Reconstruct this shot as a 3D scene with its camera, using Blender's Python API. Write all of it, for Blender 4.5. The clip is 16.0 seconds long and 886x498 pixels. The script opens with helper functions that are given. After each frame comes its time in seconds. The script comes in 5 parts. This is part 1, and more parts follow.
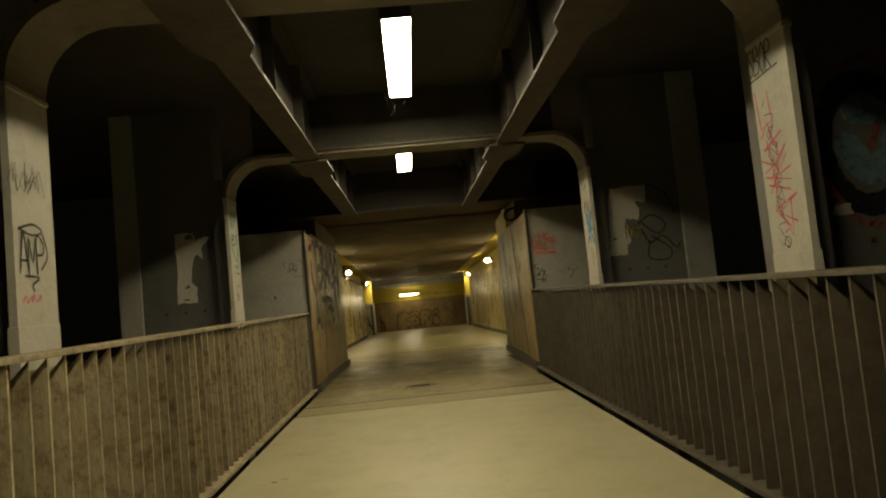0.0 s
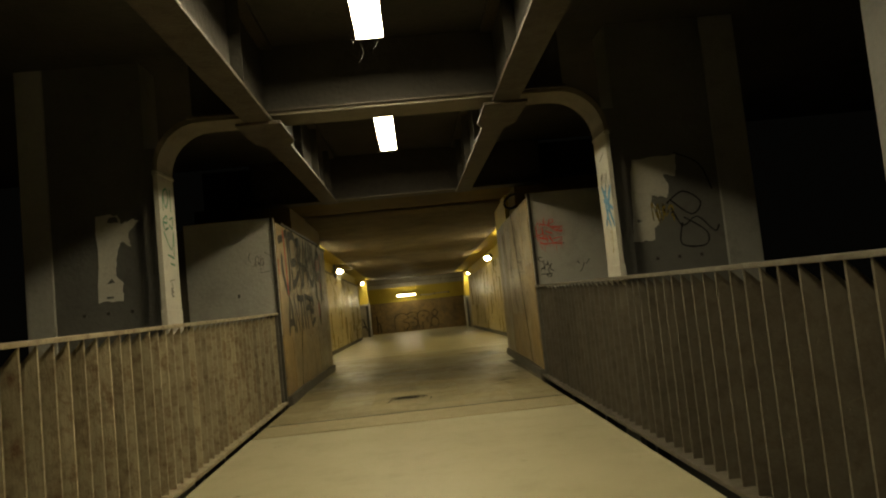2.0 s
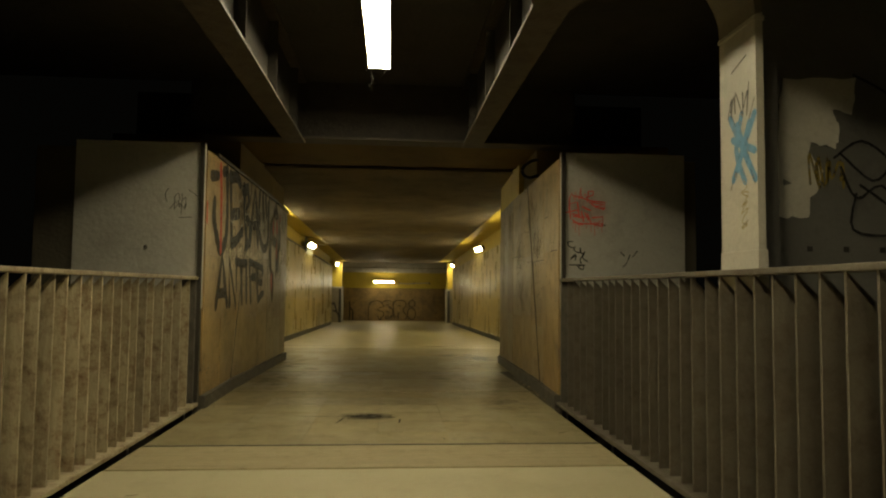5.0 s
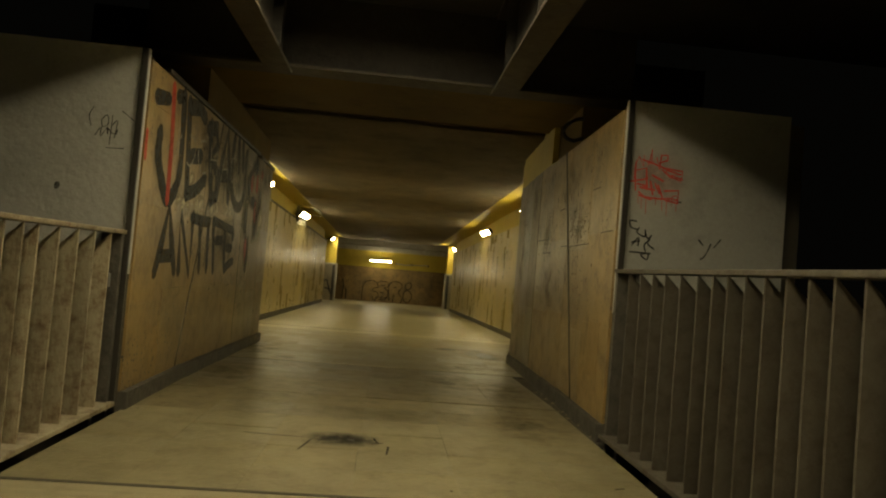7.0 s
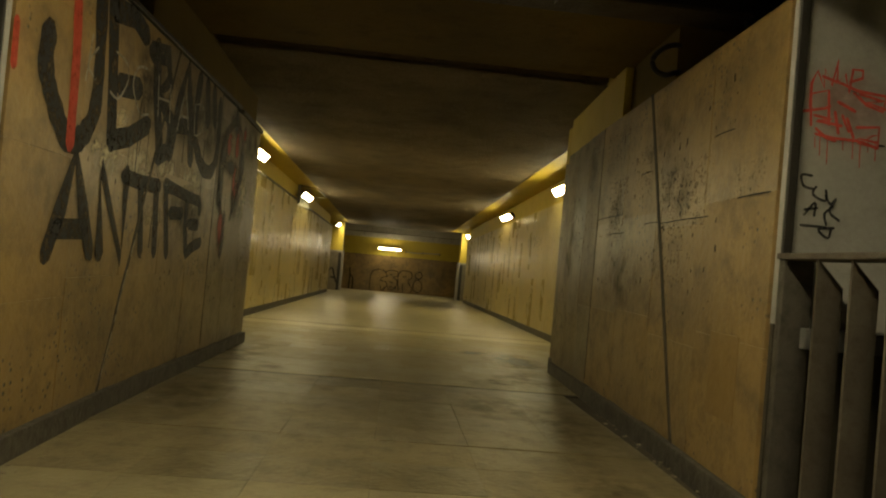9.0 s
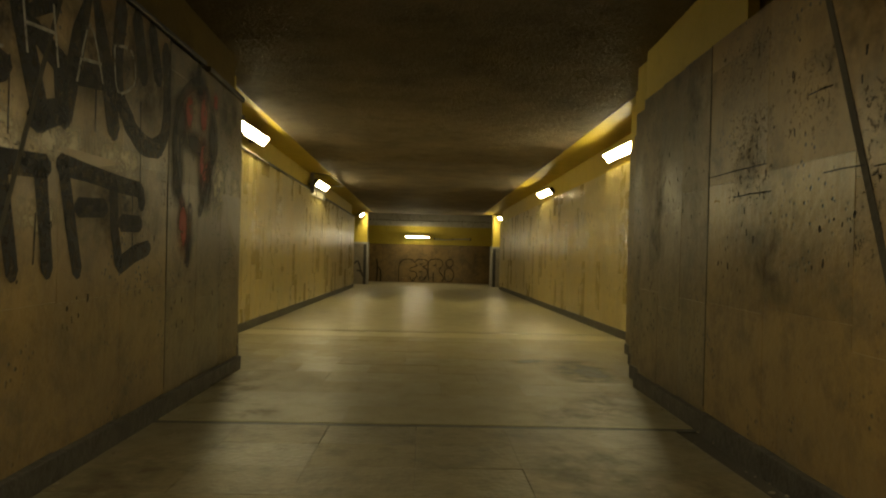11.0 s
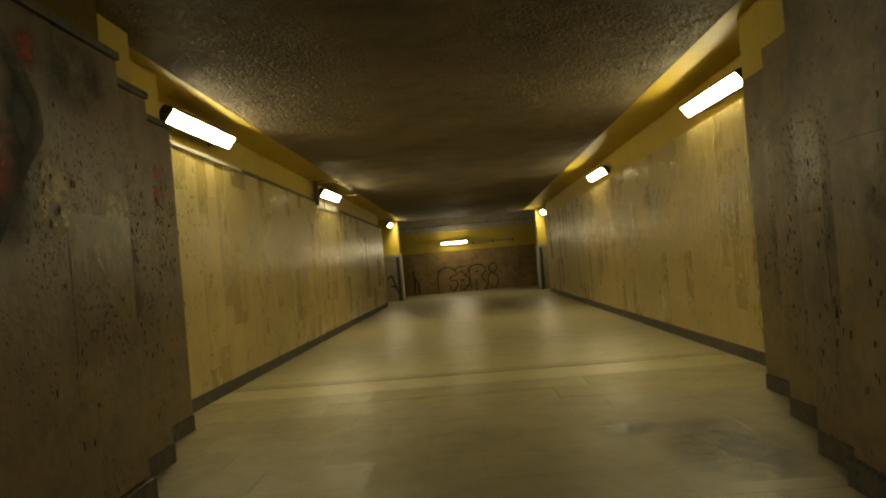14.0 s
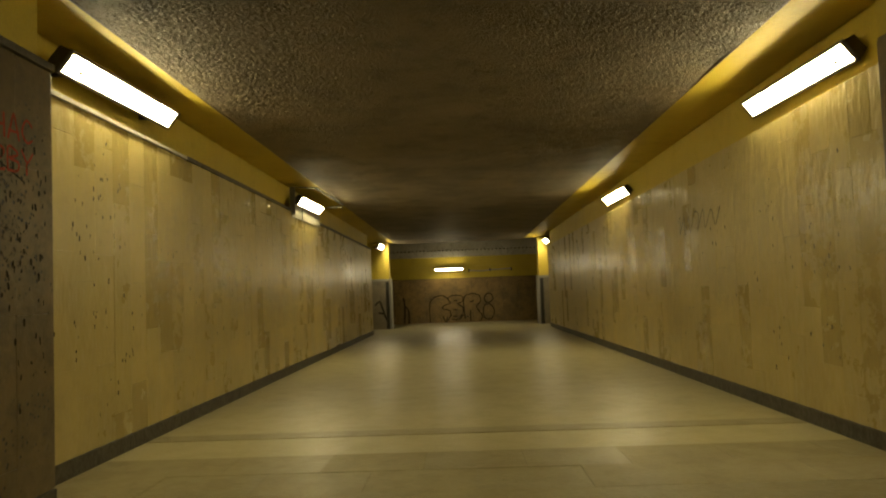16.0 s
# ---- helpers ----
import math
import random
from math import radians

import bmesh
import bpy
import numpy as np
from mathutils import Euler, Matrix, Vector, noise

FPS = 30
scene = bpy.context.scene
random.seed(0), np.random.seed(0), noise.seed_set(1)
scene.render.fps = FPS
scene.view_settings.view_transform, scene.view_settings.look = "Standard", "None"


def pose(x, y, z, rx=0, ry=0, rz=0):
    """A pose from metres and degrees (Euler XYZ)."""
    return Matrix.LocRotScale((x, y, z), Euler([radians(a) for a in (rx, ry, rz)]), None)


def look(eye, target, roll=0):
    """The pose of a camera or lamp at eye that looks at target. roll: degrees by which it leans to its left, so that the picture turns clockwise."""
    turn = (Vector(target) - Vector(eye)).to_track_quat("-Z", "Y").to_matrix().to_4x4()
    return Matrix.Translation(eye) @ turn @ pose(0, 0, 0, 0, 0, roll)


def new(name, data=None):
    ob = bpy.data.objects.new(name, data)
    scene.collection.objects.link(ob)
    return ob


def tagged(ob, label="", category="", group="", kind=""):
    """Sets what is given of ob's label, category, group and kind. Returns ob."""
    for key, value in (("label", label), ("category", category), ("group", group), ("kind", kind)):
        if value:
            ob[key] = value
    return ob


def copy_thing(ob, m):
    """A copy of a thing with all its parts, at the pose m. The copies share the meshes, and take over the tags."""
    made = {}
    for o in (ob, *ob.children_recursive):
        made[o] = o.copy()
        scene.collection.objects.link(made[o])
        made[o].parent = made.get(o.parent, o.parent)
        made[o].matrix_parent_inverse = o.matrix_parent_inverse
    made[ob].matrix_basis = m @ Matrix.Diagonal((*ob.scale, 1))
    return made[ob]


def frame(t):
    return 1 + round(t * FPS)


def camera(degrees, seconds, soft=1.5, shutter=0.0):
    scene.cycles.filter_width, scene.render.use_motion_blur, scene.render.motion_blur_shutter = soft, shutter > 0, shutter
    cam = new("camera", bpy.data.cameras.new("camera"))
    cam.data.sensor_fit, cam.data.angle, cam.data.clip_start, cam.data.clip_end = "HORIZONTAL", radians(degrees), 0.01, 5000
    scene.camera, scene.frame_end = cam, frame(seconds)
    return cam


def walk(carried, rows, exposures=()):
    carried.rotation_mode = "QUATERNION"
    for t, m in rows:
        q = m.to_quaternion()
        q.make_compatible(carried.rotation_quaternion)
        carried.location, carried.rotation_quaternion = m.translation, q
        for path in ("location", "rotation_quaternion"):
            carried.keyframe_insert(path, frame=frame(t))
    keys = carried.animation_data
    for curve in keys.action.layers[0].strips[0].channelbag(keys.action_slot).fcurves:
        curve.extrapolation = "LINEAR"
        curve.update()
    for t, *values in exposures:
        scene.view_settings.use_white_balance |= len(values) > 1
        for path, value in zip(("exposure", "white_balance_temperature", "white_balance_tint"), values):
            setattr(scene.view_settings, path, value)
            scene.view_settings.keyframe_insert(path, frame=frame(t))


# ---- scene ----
cam = camera(67.3, 16.0, soft=2.1)
PATH = [
    (0, (0.194, 0.376, 1.098), (0.299, 2.369, 1.231), -5.6),
    (0.5, (0.234, 0.637, 1.104), (0.331, 2.631, 1.235), -6.3),
    (1, (0.278, 0.898, 1.089), (0.373, 2.891, 1.222), -6.5),
    (1.5, (0.346, 1.215, 1.055), (0.44, 3.208, 1.191), -6.3),
    (2, (0.366, 1.525, 1.041), (0.468, 3.518, 1.178), -5.8),
    (2.5, (0.352, 1.877, 1.035), (0.468, 3.869, 1.17), -4.5),
    (3, (0.358, 2.235, 1.007), (0.489, 4.226, 1.143), -3.3),
    (3.5, (0.37, 2.57, 0.993), (0.511, 4.56, 1.128), -2.3),
    (4, (0.373, 2.948, 0.976), (0.52, 4.938, 1.107), -1.3),
    (6.5, (0.373, 4.647, 0.947), (0.529, 6.639, 1.032), 3.7),
    (7, (0.368, 5.033, 0.935), (0.527, 7.026, 1.007), 4.8),
    (7.5, (0.346, 5.398, 0.923), (0.507, 7.391, 0.984), 5.5),
    (8, (0.321, 5.813, 0.914), (0.479, 7.806, 0.966), 5.8),
    (8.5, (0.314, 6.189, 0.904), (0.466, 8.182, 0.949), 5.7),
    (9, (0.316, 6.574, 0.9), (0.454, 8.569, 0.938), 5.2),
    (11.5, (0.312, 8.463, 0.937), (0.34, 10.462, 0.917), 0.1),
    (12, (0.355, 8.859, 0.94), (0.353, 10.859, 0.917), -1.3),
    (12.5, (0.379, 9.176, 0.954), (0.352, 11.176, 0.931), -2.6),
    (13, (0.405, 9.541, 0.958), (0.355, 11.54, 0.94), -3.7),
    (13.5, (0.429, 9.847, 0.972), (0.367, 11.846, 0.962), -4.4),
    (14, (0.448, 10.206, 0.981), (0.377, 12.205, 0.985), -4.8),
    (14.5, (0.429, 10.534, 0.967), (0.355, 12.533, 0.992), -4.4),
    (15, (0.432, 10.9, 0.957), (0.36, 12.899, 1.007), -3.8),
    (15.5, (0.437, 11.257, 0.935), (0.374, 13.255, 1.005), -2.9),
    (16, (0.408, 11.609, 0.903), (0.358, 13.606, 0.994), -2.1),
]
walk(cam, [(t, look(eye, target, roll)) for t, eye, target, roll in PATH])

# ---- light ----
world = bpy.data.worlds.new("night")
scene.world = world
world.use_nodes = True
world.node_tree.nodes["Background"].inputs[0].default_value = (0.0012, 0.0011, 0.0008, 1)
world.node_tree.nodes["Background"].inputs[1].default_value = 1.0
HALL_LAMP, BRIDGE_LAMP, END_LAMP = 63.0, 66.0, 50.0

# ---- materials ----
def nodes_of(name):
    m = bpy.data.materials.new(name)
    m.use_nodes = True
    return m, m.node_tree.nodes, m.node_tree.links, m.node_tree.nodes["Principled BSDF"]


def noise_node(n, l, scale, detail=6, rough=0.6, stretch=(1, 1, 1)):
    g = n.new("ShaderNodeNewGeometry")
    mp = n.new("ShaderNodeMapping")
    mp.inputs["Scale"].default_value = stretch
    t = n.new("ShaderNodeTexNoise")
    t.inputs["Scale"].default_value, t.inputs["Detail"].default_value, t.inputs["Roughness"].default_value = scale, detail, rough
    l.new(g.outputs["Position"], mp.inputs["Vector"])
    l.new(mp.outputs[0], t.inputs["Vector"])
    return t.outputs["Fac"]


def ramp(n, l, fac, a, b):
    r = n.new("ShaderNodeMapRange")
    r.inputs["From Min"].default_value, r.inputs["From Max"].default_value = a, b
    l.new(fac, r.inputs["Value"])
    return r.outputs[0]


def blend(n, l, fac, a, b, kind="MIX"):
    x = n.new("ShaderNodeMix")
    x.data_type, x.blend_type = "RGBA", kind
    for sock, v in ((x.inputs[0], fac), (x.inputs[6], a), (x.inputs[7], b)):
        if isinstance(v, (int, float)):
            sock.default_value = v
        elif isinstance(v, tuple):
            sock.default_value = (*v, 1)
        else:
            l.new(v, sock)
    return x.outputs[2]


def surface(name, base, other, dirt=(0.05, 0.04, 0.025), rough=0.6, grain=60, patch=1.6, dirtiness=0.5, metal=0.0,
            bump=0.25, spread=0.0, stretch=(1, 1, 1), gloss=0.5, pits=0.0, bump_scale=None, grit=0.28, clusters=0.5, dirt_from=0.52, ripple=None):
    """A worn surface: two tones by patch, fine grain, dirt stains, relief, and a tone of its own for each piece."""
    m, n, l, p = nodes_of(name)
    big = noise_node(n, l, patch, 5, 0.6, stretch)
    fine = noise_node(n, l, grain, 4, 0.7, stretch)
    spots = noise_node(n, l, patch * 3.1, 8, 0.72)
    c = blend(n, l, ramp(n, l, big, 0.32, 0.68), base, other)
    c = blend(n, l, ramp(n, l, fine, 0.2, 0.8), blend(n, l, grit, c, dirt), c)
    d = ramp(n, l, spots, dirt_from, dirt_from + 0.26)
    s = n.new("ShaderNodeMath")
    s.operation = "MULTIPLY"
    l.new(d, s.inputs[0])
    s.inputs[1].default_value = dirtiness
    c = blend(n, l, s.outputs[0], c, dirt)
    if pits:
        cell = n.new("ShaderNodeTexVoronoi")
        cell.inputs["Scale"].default_value = pits
        spot = n.new("ShaderNodeNewGeometry")
        l.new(spot.outputs["Position"], cell.inputs["Vector"])
        hole = ramp(n, l, cell.outputs["Distance"], 0.30, 0.16)
        where = ramp(n, l, noise_node(n, l, 1.9, 3, 0.6), clusters, clusters + 0.10)
        both = n.new("ShaderNodeMath")
        both.operation = "MULTIPLY"
        l.new(hole, both.inputs[0])
        l.new(where, both.inputs[1])
        c = blend(n, l, both.outputs[0], c, (0.03, 0.024, 0.015))
    if spread:
        info = n.new("ShaderNodeObjectInfo")
        tone = n.new("ShaderNodeMapRange")
        tone.inputs["To Min"].default_value, tone.inputs["To Max"].default_value = 1 - spread, 1 + spread
        l.new(info.outputs["Random"], tone.inputs["Value"])
        c = blend(n, l, 1.0, c, tone.outputs[0], "MULTIPLY")
    l.new(c, p.inputs["Base Color"])
    r = n.new("ShaderNodeMapRange")
    r.inputs["To Min"].default_value, r.inputs["To Max"].default_value = max(0.05, rough - 0.13), min(1, rough + 0.16)
    l.new(spots, r.inputs["Value"])
    if spread:
        own = n.new("ShaderNodeMath")
        own.operation = "MULTIPLY_ADD"
        l.new(info.outputs["Random"], own.inputs[0])
        own.inputs[1].default_value = 0.16
        l.new(r.outputs[0], own.inputs[2])
        l.new(own.outputs[0], p.inputs["Roughness"])
    else:
        l.new(r.outputs[0], p.inputs["Roughness"])
    p.inputs["Metallic"].default_value = metal
    p.inputs["Specular IOR Level"].default_value = gloss
    h = n.new("ShaderNodeMath")
    h.operation = "ADD"
    l.new(noise_node(n, l, bump_scale or grain * 0.6, 4 if ripple is None else 2, 0.55, ripple or stretch), h.inputs[0])
    if pits:
        v = n.new("ShaderNodeTexVoronoi")
        v.inputs["Scale"].default_value = pits
        g = n.new("ShaderNodeNewGeometry")
        l.new(g.outputs["Position"], v.inputs["Vector"])
        q = n.new("ShaderNodeMapRange")
        q.inputs["From Max"].default_value, q.inputs["To Min"].default_value, q.inputs["To Max"].default_value = 0.26, -1.0, 0
        l.new(v.outputs["Distance"], q.inputs["Value"])
        sink = n.new("ShaderNodeMath")
        sink.operation = "MULTIPLY"
        l.new(q.outputs[0], sink.inputs[0])
        l.new(where, sink.inputs[1])
        l.new(sink.outputs[0], h.inputs[1])
    else:
        l.new(big, h.inputs[1])
    b = n.new("ShaderNodeBump")
    b.inputs["Strength"].default_value, b.inputs["Distance"].default_value = bump, 0.02
    l.new(h.outputs[0], b.inputs["Height"])
    l.new(b.outputs[0], p.inputs["Normal"])
    return m


def paint(name, colour, cover=0.85, rough=0.6):
    """Sprayed or marker paint, worn through in places."""
    m, n, l, p = nodes_of(name)
    p.inputs["Base Color"].default_value = (*colour, 1)
    p.inputs["Roughness"].default_value = rough
    a = n.new("ShaderNodeMapRange")
    a.inputs["From Min"].default_value, a.inputs["From Max"].default_value = 0.28, 0.55
    a.inputs["To Min"].default_value, a.inputs["To Max"].default_value = max(0, cover - 0.5), cover
    l.new(noise_node(n, l, 22, 6, 0.75), a.inputs["Value"])
    l.new(a.outputs[0], p.inputs["Alpha"])
    return m


def soft(name, colour, cover, scale=9.0, low=0.35, high=0.62, rough=0.6, slab=False):
    """A soft-edged smudge on a square patch: fades out towards its rim and breaks up by noise; slab: it fills a tile to its edges."""
    m, n, l, p = nodes_of(name)
    p.inputs["Base Color"].default_value = (*colour, 1)
    p.inputs["Roughness"].default_value = rough
    where = n.new("ShaderNodeTexCoord")
    length = n.new("ShaderNodeVectorMath")
    length.operation = "LENGTH"
    l.new(where.outputs["Object"], length.inputs[0])
    rim = n.new("ShaderNodeMapRange")
    rim.interpolation_type = "SMOOTHSTEP"
    rim.inputs["From Min"].default_value, rim.inputs["From Max"].default_value = 1.0, 0.25
    if slab:
        size = n.new("ShaderNodeVectorMath")
        size.operation = "ABSOLUTE"
        split = n.new("ShaderNodeSeparateXYZ")
        most = n.new("ShaderNodeMath")
        most.operation = "MAXIMUM"
        l.new(where.outputs["Object"], size.inputs[0])
        l.new(size.outputs["Vector"], split.inputs[0])
        l.new(split.outputs["X"], most.inputs[0])
        l.new(split.outputs["Y"], most.inputs[1])
        l.new(most.outputs[0], rim.inputs["Value"])
        rim.inputs["From Min"].default_value, rim.inputs["From Max"].default_value = 1.0, 0.8
    else:
        l.new(length.outputs["Value"], rim.inputs["Value"])
    broken = ramp(n, l, noise_node(n, l, scale, 7, 0.68), low, high)
    a = n.new("ShaderNodeMath")
    a.operation = "MULTIPLY"
    l.new(rim.outputs[0], a.inputs[0])
    l.new(broken, a.inputs[1])
    b = n.new("ShaderNodeMath")
    b.operation = "MULTIPLY"
    l.new(a.outputs[0], b.inputs[0])
    b.inputs[1].default_value = cover
    l.new(b.outputs[0], p.inputs["Alpha"])
    return m


def glow(name, colour, strength):
    m, n, l, p = nodes_of(name)
    p.inputs["Base Color"].default_value = (0.8, 0.8, 0.78, 1)
    p.inputs["Emission Color"].default_value = (*colour, 1)
    p.inputs["Emission Strength"].default_value = strength
    return m


DECK = surface("deck_paint", (0.41, 0.37, 0.235), (0.365, 0.325, 0.20), (0.15, 0.125, 0.07), 0.40, 120, 0.9, 0.28, bump=0.10, gloss=0.45)
SCREED = surface("deck_strip", (0.33, 0.28, 0.155), (0.26, 0.215, 0.115), (0.13, 0.10, 0.05), 0.6, 90, 3.0, 0.6, stretch=(0.4, 9, 1), bump=0.3)
KHAKITILE = surface("khaki_floor_tile", (0.285, 0.239, 0.126), (0.215, 0.178, 0.092), (0.07, 0.056, 0.03), 0.36, 60, 2.0, 0.55, bump=0.22, spread=0.10, gloss=0.5, dirt_from=0.48)
FLOORTILE = surface("floor_tile", (0.228, 0.181, 0.087), (0.160, 0.127, 0.060), (0.05, 0.040, 0.021), 0.34, 60, 2.3, 0.65, bump=0.26, spread=0.13, gloss=0.55, dirt_from=0.46)
HALLTILE = surface("hall_floor_tile", (0.30, 0.251, 0.122), (0.245, 0.204, 0.099), (0.11, 0.088, 0.044), 0.35, 60, 1.8, 0.35, bump=0.2, spread=0.06, gloss=0.5, dirt_from=0.48)
HALLFLOOR = surface("hall_floor", (0.40, 0.348, 0.185), (0.355, 0.308, 0.163), (0.16, 0.13, 0.068), 0.35, 70, 1.4, 0.22, bump=0.14, gloss=0.5, dirt_from=0.48)
GROUT = surface("dark_joint", (0.05, 0.042, 0.028), (0.08, 0.07, 0.045), rough=0.85)
WALLTILE = surface("wall_tile", (0.525, 0.42, 0.15), (0.44, 0.348, 0.122), (0.24, 0.175, 0.07), 0.23, 38, 2.2, 0.34, bump=0.5, spread=0.10, stretch=(1, 1, 0.9), gloss=0.7, pits=34, grit=0.14, clusters=0.74, dirt_from=0.50, bump_scale=16, ripple=(1, 1, 0.35))
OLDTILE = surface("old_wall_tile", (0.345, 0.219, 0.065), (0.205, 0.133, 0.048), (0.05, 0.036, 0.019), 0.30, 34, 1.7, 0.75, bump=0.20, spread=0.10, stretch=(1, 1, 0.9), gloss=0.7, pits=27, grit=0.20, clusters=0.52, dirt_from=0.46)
# The old tile in a darker, greyer tone, past the panel joints and on steps.
DARKTILE = surface("dark_wall_tile", (0.225, 0.153, 0.060), (0.132, 0.092, 0.040), (0.045, 0.034, 0.019), 0.30, 34, 1.7, 0.8, bump=0.20, spread=0.10, stretch=(1, 1, 0.9), gloss=0.7, pits=27, grit=0.20, clusters=0.52, dirt_from=0.46)
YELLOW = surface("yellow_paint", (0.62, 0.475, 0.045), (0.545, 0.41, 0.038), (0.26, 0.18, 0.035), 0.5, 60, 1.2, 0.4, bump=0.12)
# Yellow paint darkened in its colour for soot and the throat's dim light.
YELLOWDIMSOOT = surface("dim_sooty_yellow_paint", (0.20, 0.136, 0.027), (0.12, 0.083, 0.02), (0.05, 0.038, 0.015), 0.8, 40, 0.9, 0.6, bump=0.3, gloss=0.2)
STUCCO = surface("dark_stucco", (0.245, 0.187, 0.110), (0.145, 0.110, 0.066), (0.035, 0.027, 0.017), 0.62, 120, 0.7, 0.6, bump=0.9, gloss=0.5, bump_scale=95, dirt_from=0.48)
GREYBASE = surface("grey_skirting", (0.105, 0.092, 0.068), (0.066, 0.058, 0.043), (0.03, 0.025, 0.018), 0.6, 50, 4, 0.8, bump=0.5, dirt_from=0.45)
GREYPAINT = surface("grey_wall_paint", (0.43, 0.41, 0.35), (0.37, 0.352, 0.30), (0.15, 0.135, 0.105), 0.5, 45, 1.2, 0.45, bump=0.22)
DIMPAINT = surface("dark_grey_paint", (0.155, 0.148, 0.13), (0.12, 0.114, 0.10), (0.06, 0.054, 0.044), 0.6, 60, 1.8, 0.5, bump=0.2)
# Mid grey averages the east strip's lamplit foot and its shadowed top.
PIERSHADE = surface("part_shaded_grey_paint", (0.31, 0.297, 0.26), (0.26, 0.248, 0.217), (0.08, 0.072, 0.06), 0.6, 60, 1.8, 0.5, bump=0.2)
ARCH = surface("brown_arch_paint", (0.205, 0.172, 0.115), (0.155, 0.13, 0.09), (0.075, 0.058, 0.038), 0.6, 60, 2.0, 0.6, bump=0.2)
COLUMN = surface("cream_column_paint", (0.47, 0.44, 0.36), (0.41, 0.38, 0.31), (0.17, 0.15, 0.11), 0.5, 60, 2.0, 0.5, bump=0.15)
STEEL = surface("old_painted_steel", (0.078, 0.060, 0.037), (0.054, 0.042, 0.026), (0.03, 0.019, 0.010), 0.6, 70, 3.0, 0.8, bump=0.3, dirt_from=0.47)
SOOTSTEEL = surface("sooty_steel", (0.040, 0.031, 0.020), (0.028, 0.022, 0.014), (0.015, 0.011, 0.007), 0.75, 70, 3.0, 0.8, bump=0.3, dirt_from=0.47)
RAIL = surface("railing_paint", (0.41, 0.35, 0.22), (0.29, 0.245, 0.15), (0.11, 0.052, 0.018), 0.55, 80, 4.0, 1.0, bump=0.3, spread=0.22, dirt_from=0.46, stretch=(1, 1, 0.35))
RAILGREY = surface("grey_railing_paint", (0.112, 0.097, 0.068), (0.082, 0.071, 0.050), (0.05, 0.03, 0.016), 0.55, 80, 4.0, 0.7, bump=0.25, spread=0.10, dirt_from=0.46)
# Near-black base; its colour also carries the darkness of void, gap and recess.
NEARBLACK = surface("near_black_concrete", (0.062, 0.055, 0.043), (0.045, 0.039, 0.030), (0.022, 0.019, 0.014), 0.85, 40, 0.9, 0.6, bump=0.4)
CONCRETE = surface("pale_concrete", (0.46, 0.43, 0.35), (0.36, 0.335, 0.27), (0.13, 0.115, 0.085), 0.75, 50, 1.5, 0.5)
PAPER = surface("torn_paper", (0.66, 0.625, 0.53), (0.57, 0.535, 0.44), (0.25, 0.22, 0.16), 0.8, 60, 5, 0.4, bump=0.1)
STUBGREY = surface("dirty_stub_plaster", (0.34, 0.285, 0.185), (0.24, 0.20, 0.13), (0.08, 0.064, 0.04), 0.6, 50, 2.5, 0.7)
BEAMGREY = surface("grey_beige_beam", (0.58, 0.54, 0.44), (0.47, 0.43, 0.34), (0.09, 0.078, 0.055), 0.75, 50, 2.5, 0.7)
DARKMETAL = surface("dark_metal", (0.055, 0.05, 0.04), (0.04, 0.036, 0.03), rough=0.45, grain=80, patch=5, metal=0.4)
FRAMEGREY = surface("dull_grey_metal", (0.16, 0.15, 0.125), (0.11, 0.102, 0.085), rough=0.5, grain=80, patch=6, metal=0.2)
CABLE = surface("black_cable", (0.02, 0.02, 0.02), (0.03, 0.028, 0.025), rough=0.5)
BLACKSPRAY = paint("black_spray", (0.012, 0.011, 0.010), 0.93)
FADEDSPRAY = paint("faded_black_spray", (0.028, 0.024, 0.019), 0.86)
THINSPRAY = paint("thin_black_spray", (0.026, 0.023, 0.018), 0.62)
REDSPRAY = paint("red_spray", (0.42, 0.045, 0.02), 0.95)
WASHED = soft("washed_black_spray", (0.020, 0.018, 0.015), 0.9, 7.0, 0.22, 0.5)
PINKMARK = paint("pink_marker", (0.62, 0.10, 0.13), 0.85)
CORALMARK = paint("coral_spray", (0.62, 0.09, 0.06), 0.9)
GREENMARK = paint("green_marker", (0.03, 0.20, 0.10), 0.9)
BLUEMARK = paint("blue_marker", (0.12, 0.32, 0.52), 0.75)
WHITEMARK = paint("white_marker", (0.58, 0.53, 0.42), 0.62)
OCHREMARK = paint("ochre_marker", (0.30, 0.22, 0.03), 0.8)
STAIN = paint("black_floor_stain", (0.035, 0.030, 0.02), 0.75)
DAMP = soft("damp_floor_stain", (0.04, 0.033, 0.017), 0.75, 5.0, 0.30, 0.55, 0.35)
GRIME = soft("sooty_smudge", (0.028, 0.023, 0.015), 0.75, 7.0, 0.34, 0.62)
# Brown stains on the walls; on the floor it paints shade beside them.
SMEARSHADE = soft("brown_smear_and_shade", (0.10, 0.070, 0.030), 0.5, 5.0, 0.40, 0.66)
CHALKGLINT = soft("chalky_wear_and_glint", (0.52, 0.42, 0.22), 0.75, 11.0, 0.36, 0.56, 0.35)
PITTED = soft("pitted_stone", (0.022, 0.018, 0.012), 0.6, 40.0, 0.55, 0.63, 0.7, slab=True)
BLOTRED = soft("blotted_red_spray", (0.36, 0.05, 0.03), 0.9, 8.0, 0.32, 0.52)
REDHAZE = soft("red_spray_haze", (0.42, 0.06, 0.035), 0.30, 20.0, 0.3, 0.6)
REPAIR = surface("orange_repair_tile", (0.285, 0.178, 0.050), (0.245, 0.15, 0.043), (0.12, 0.08, 0.03), 0.4, 30, 3.0, 0.4, bump=0.15)
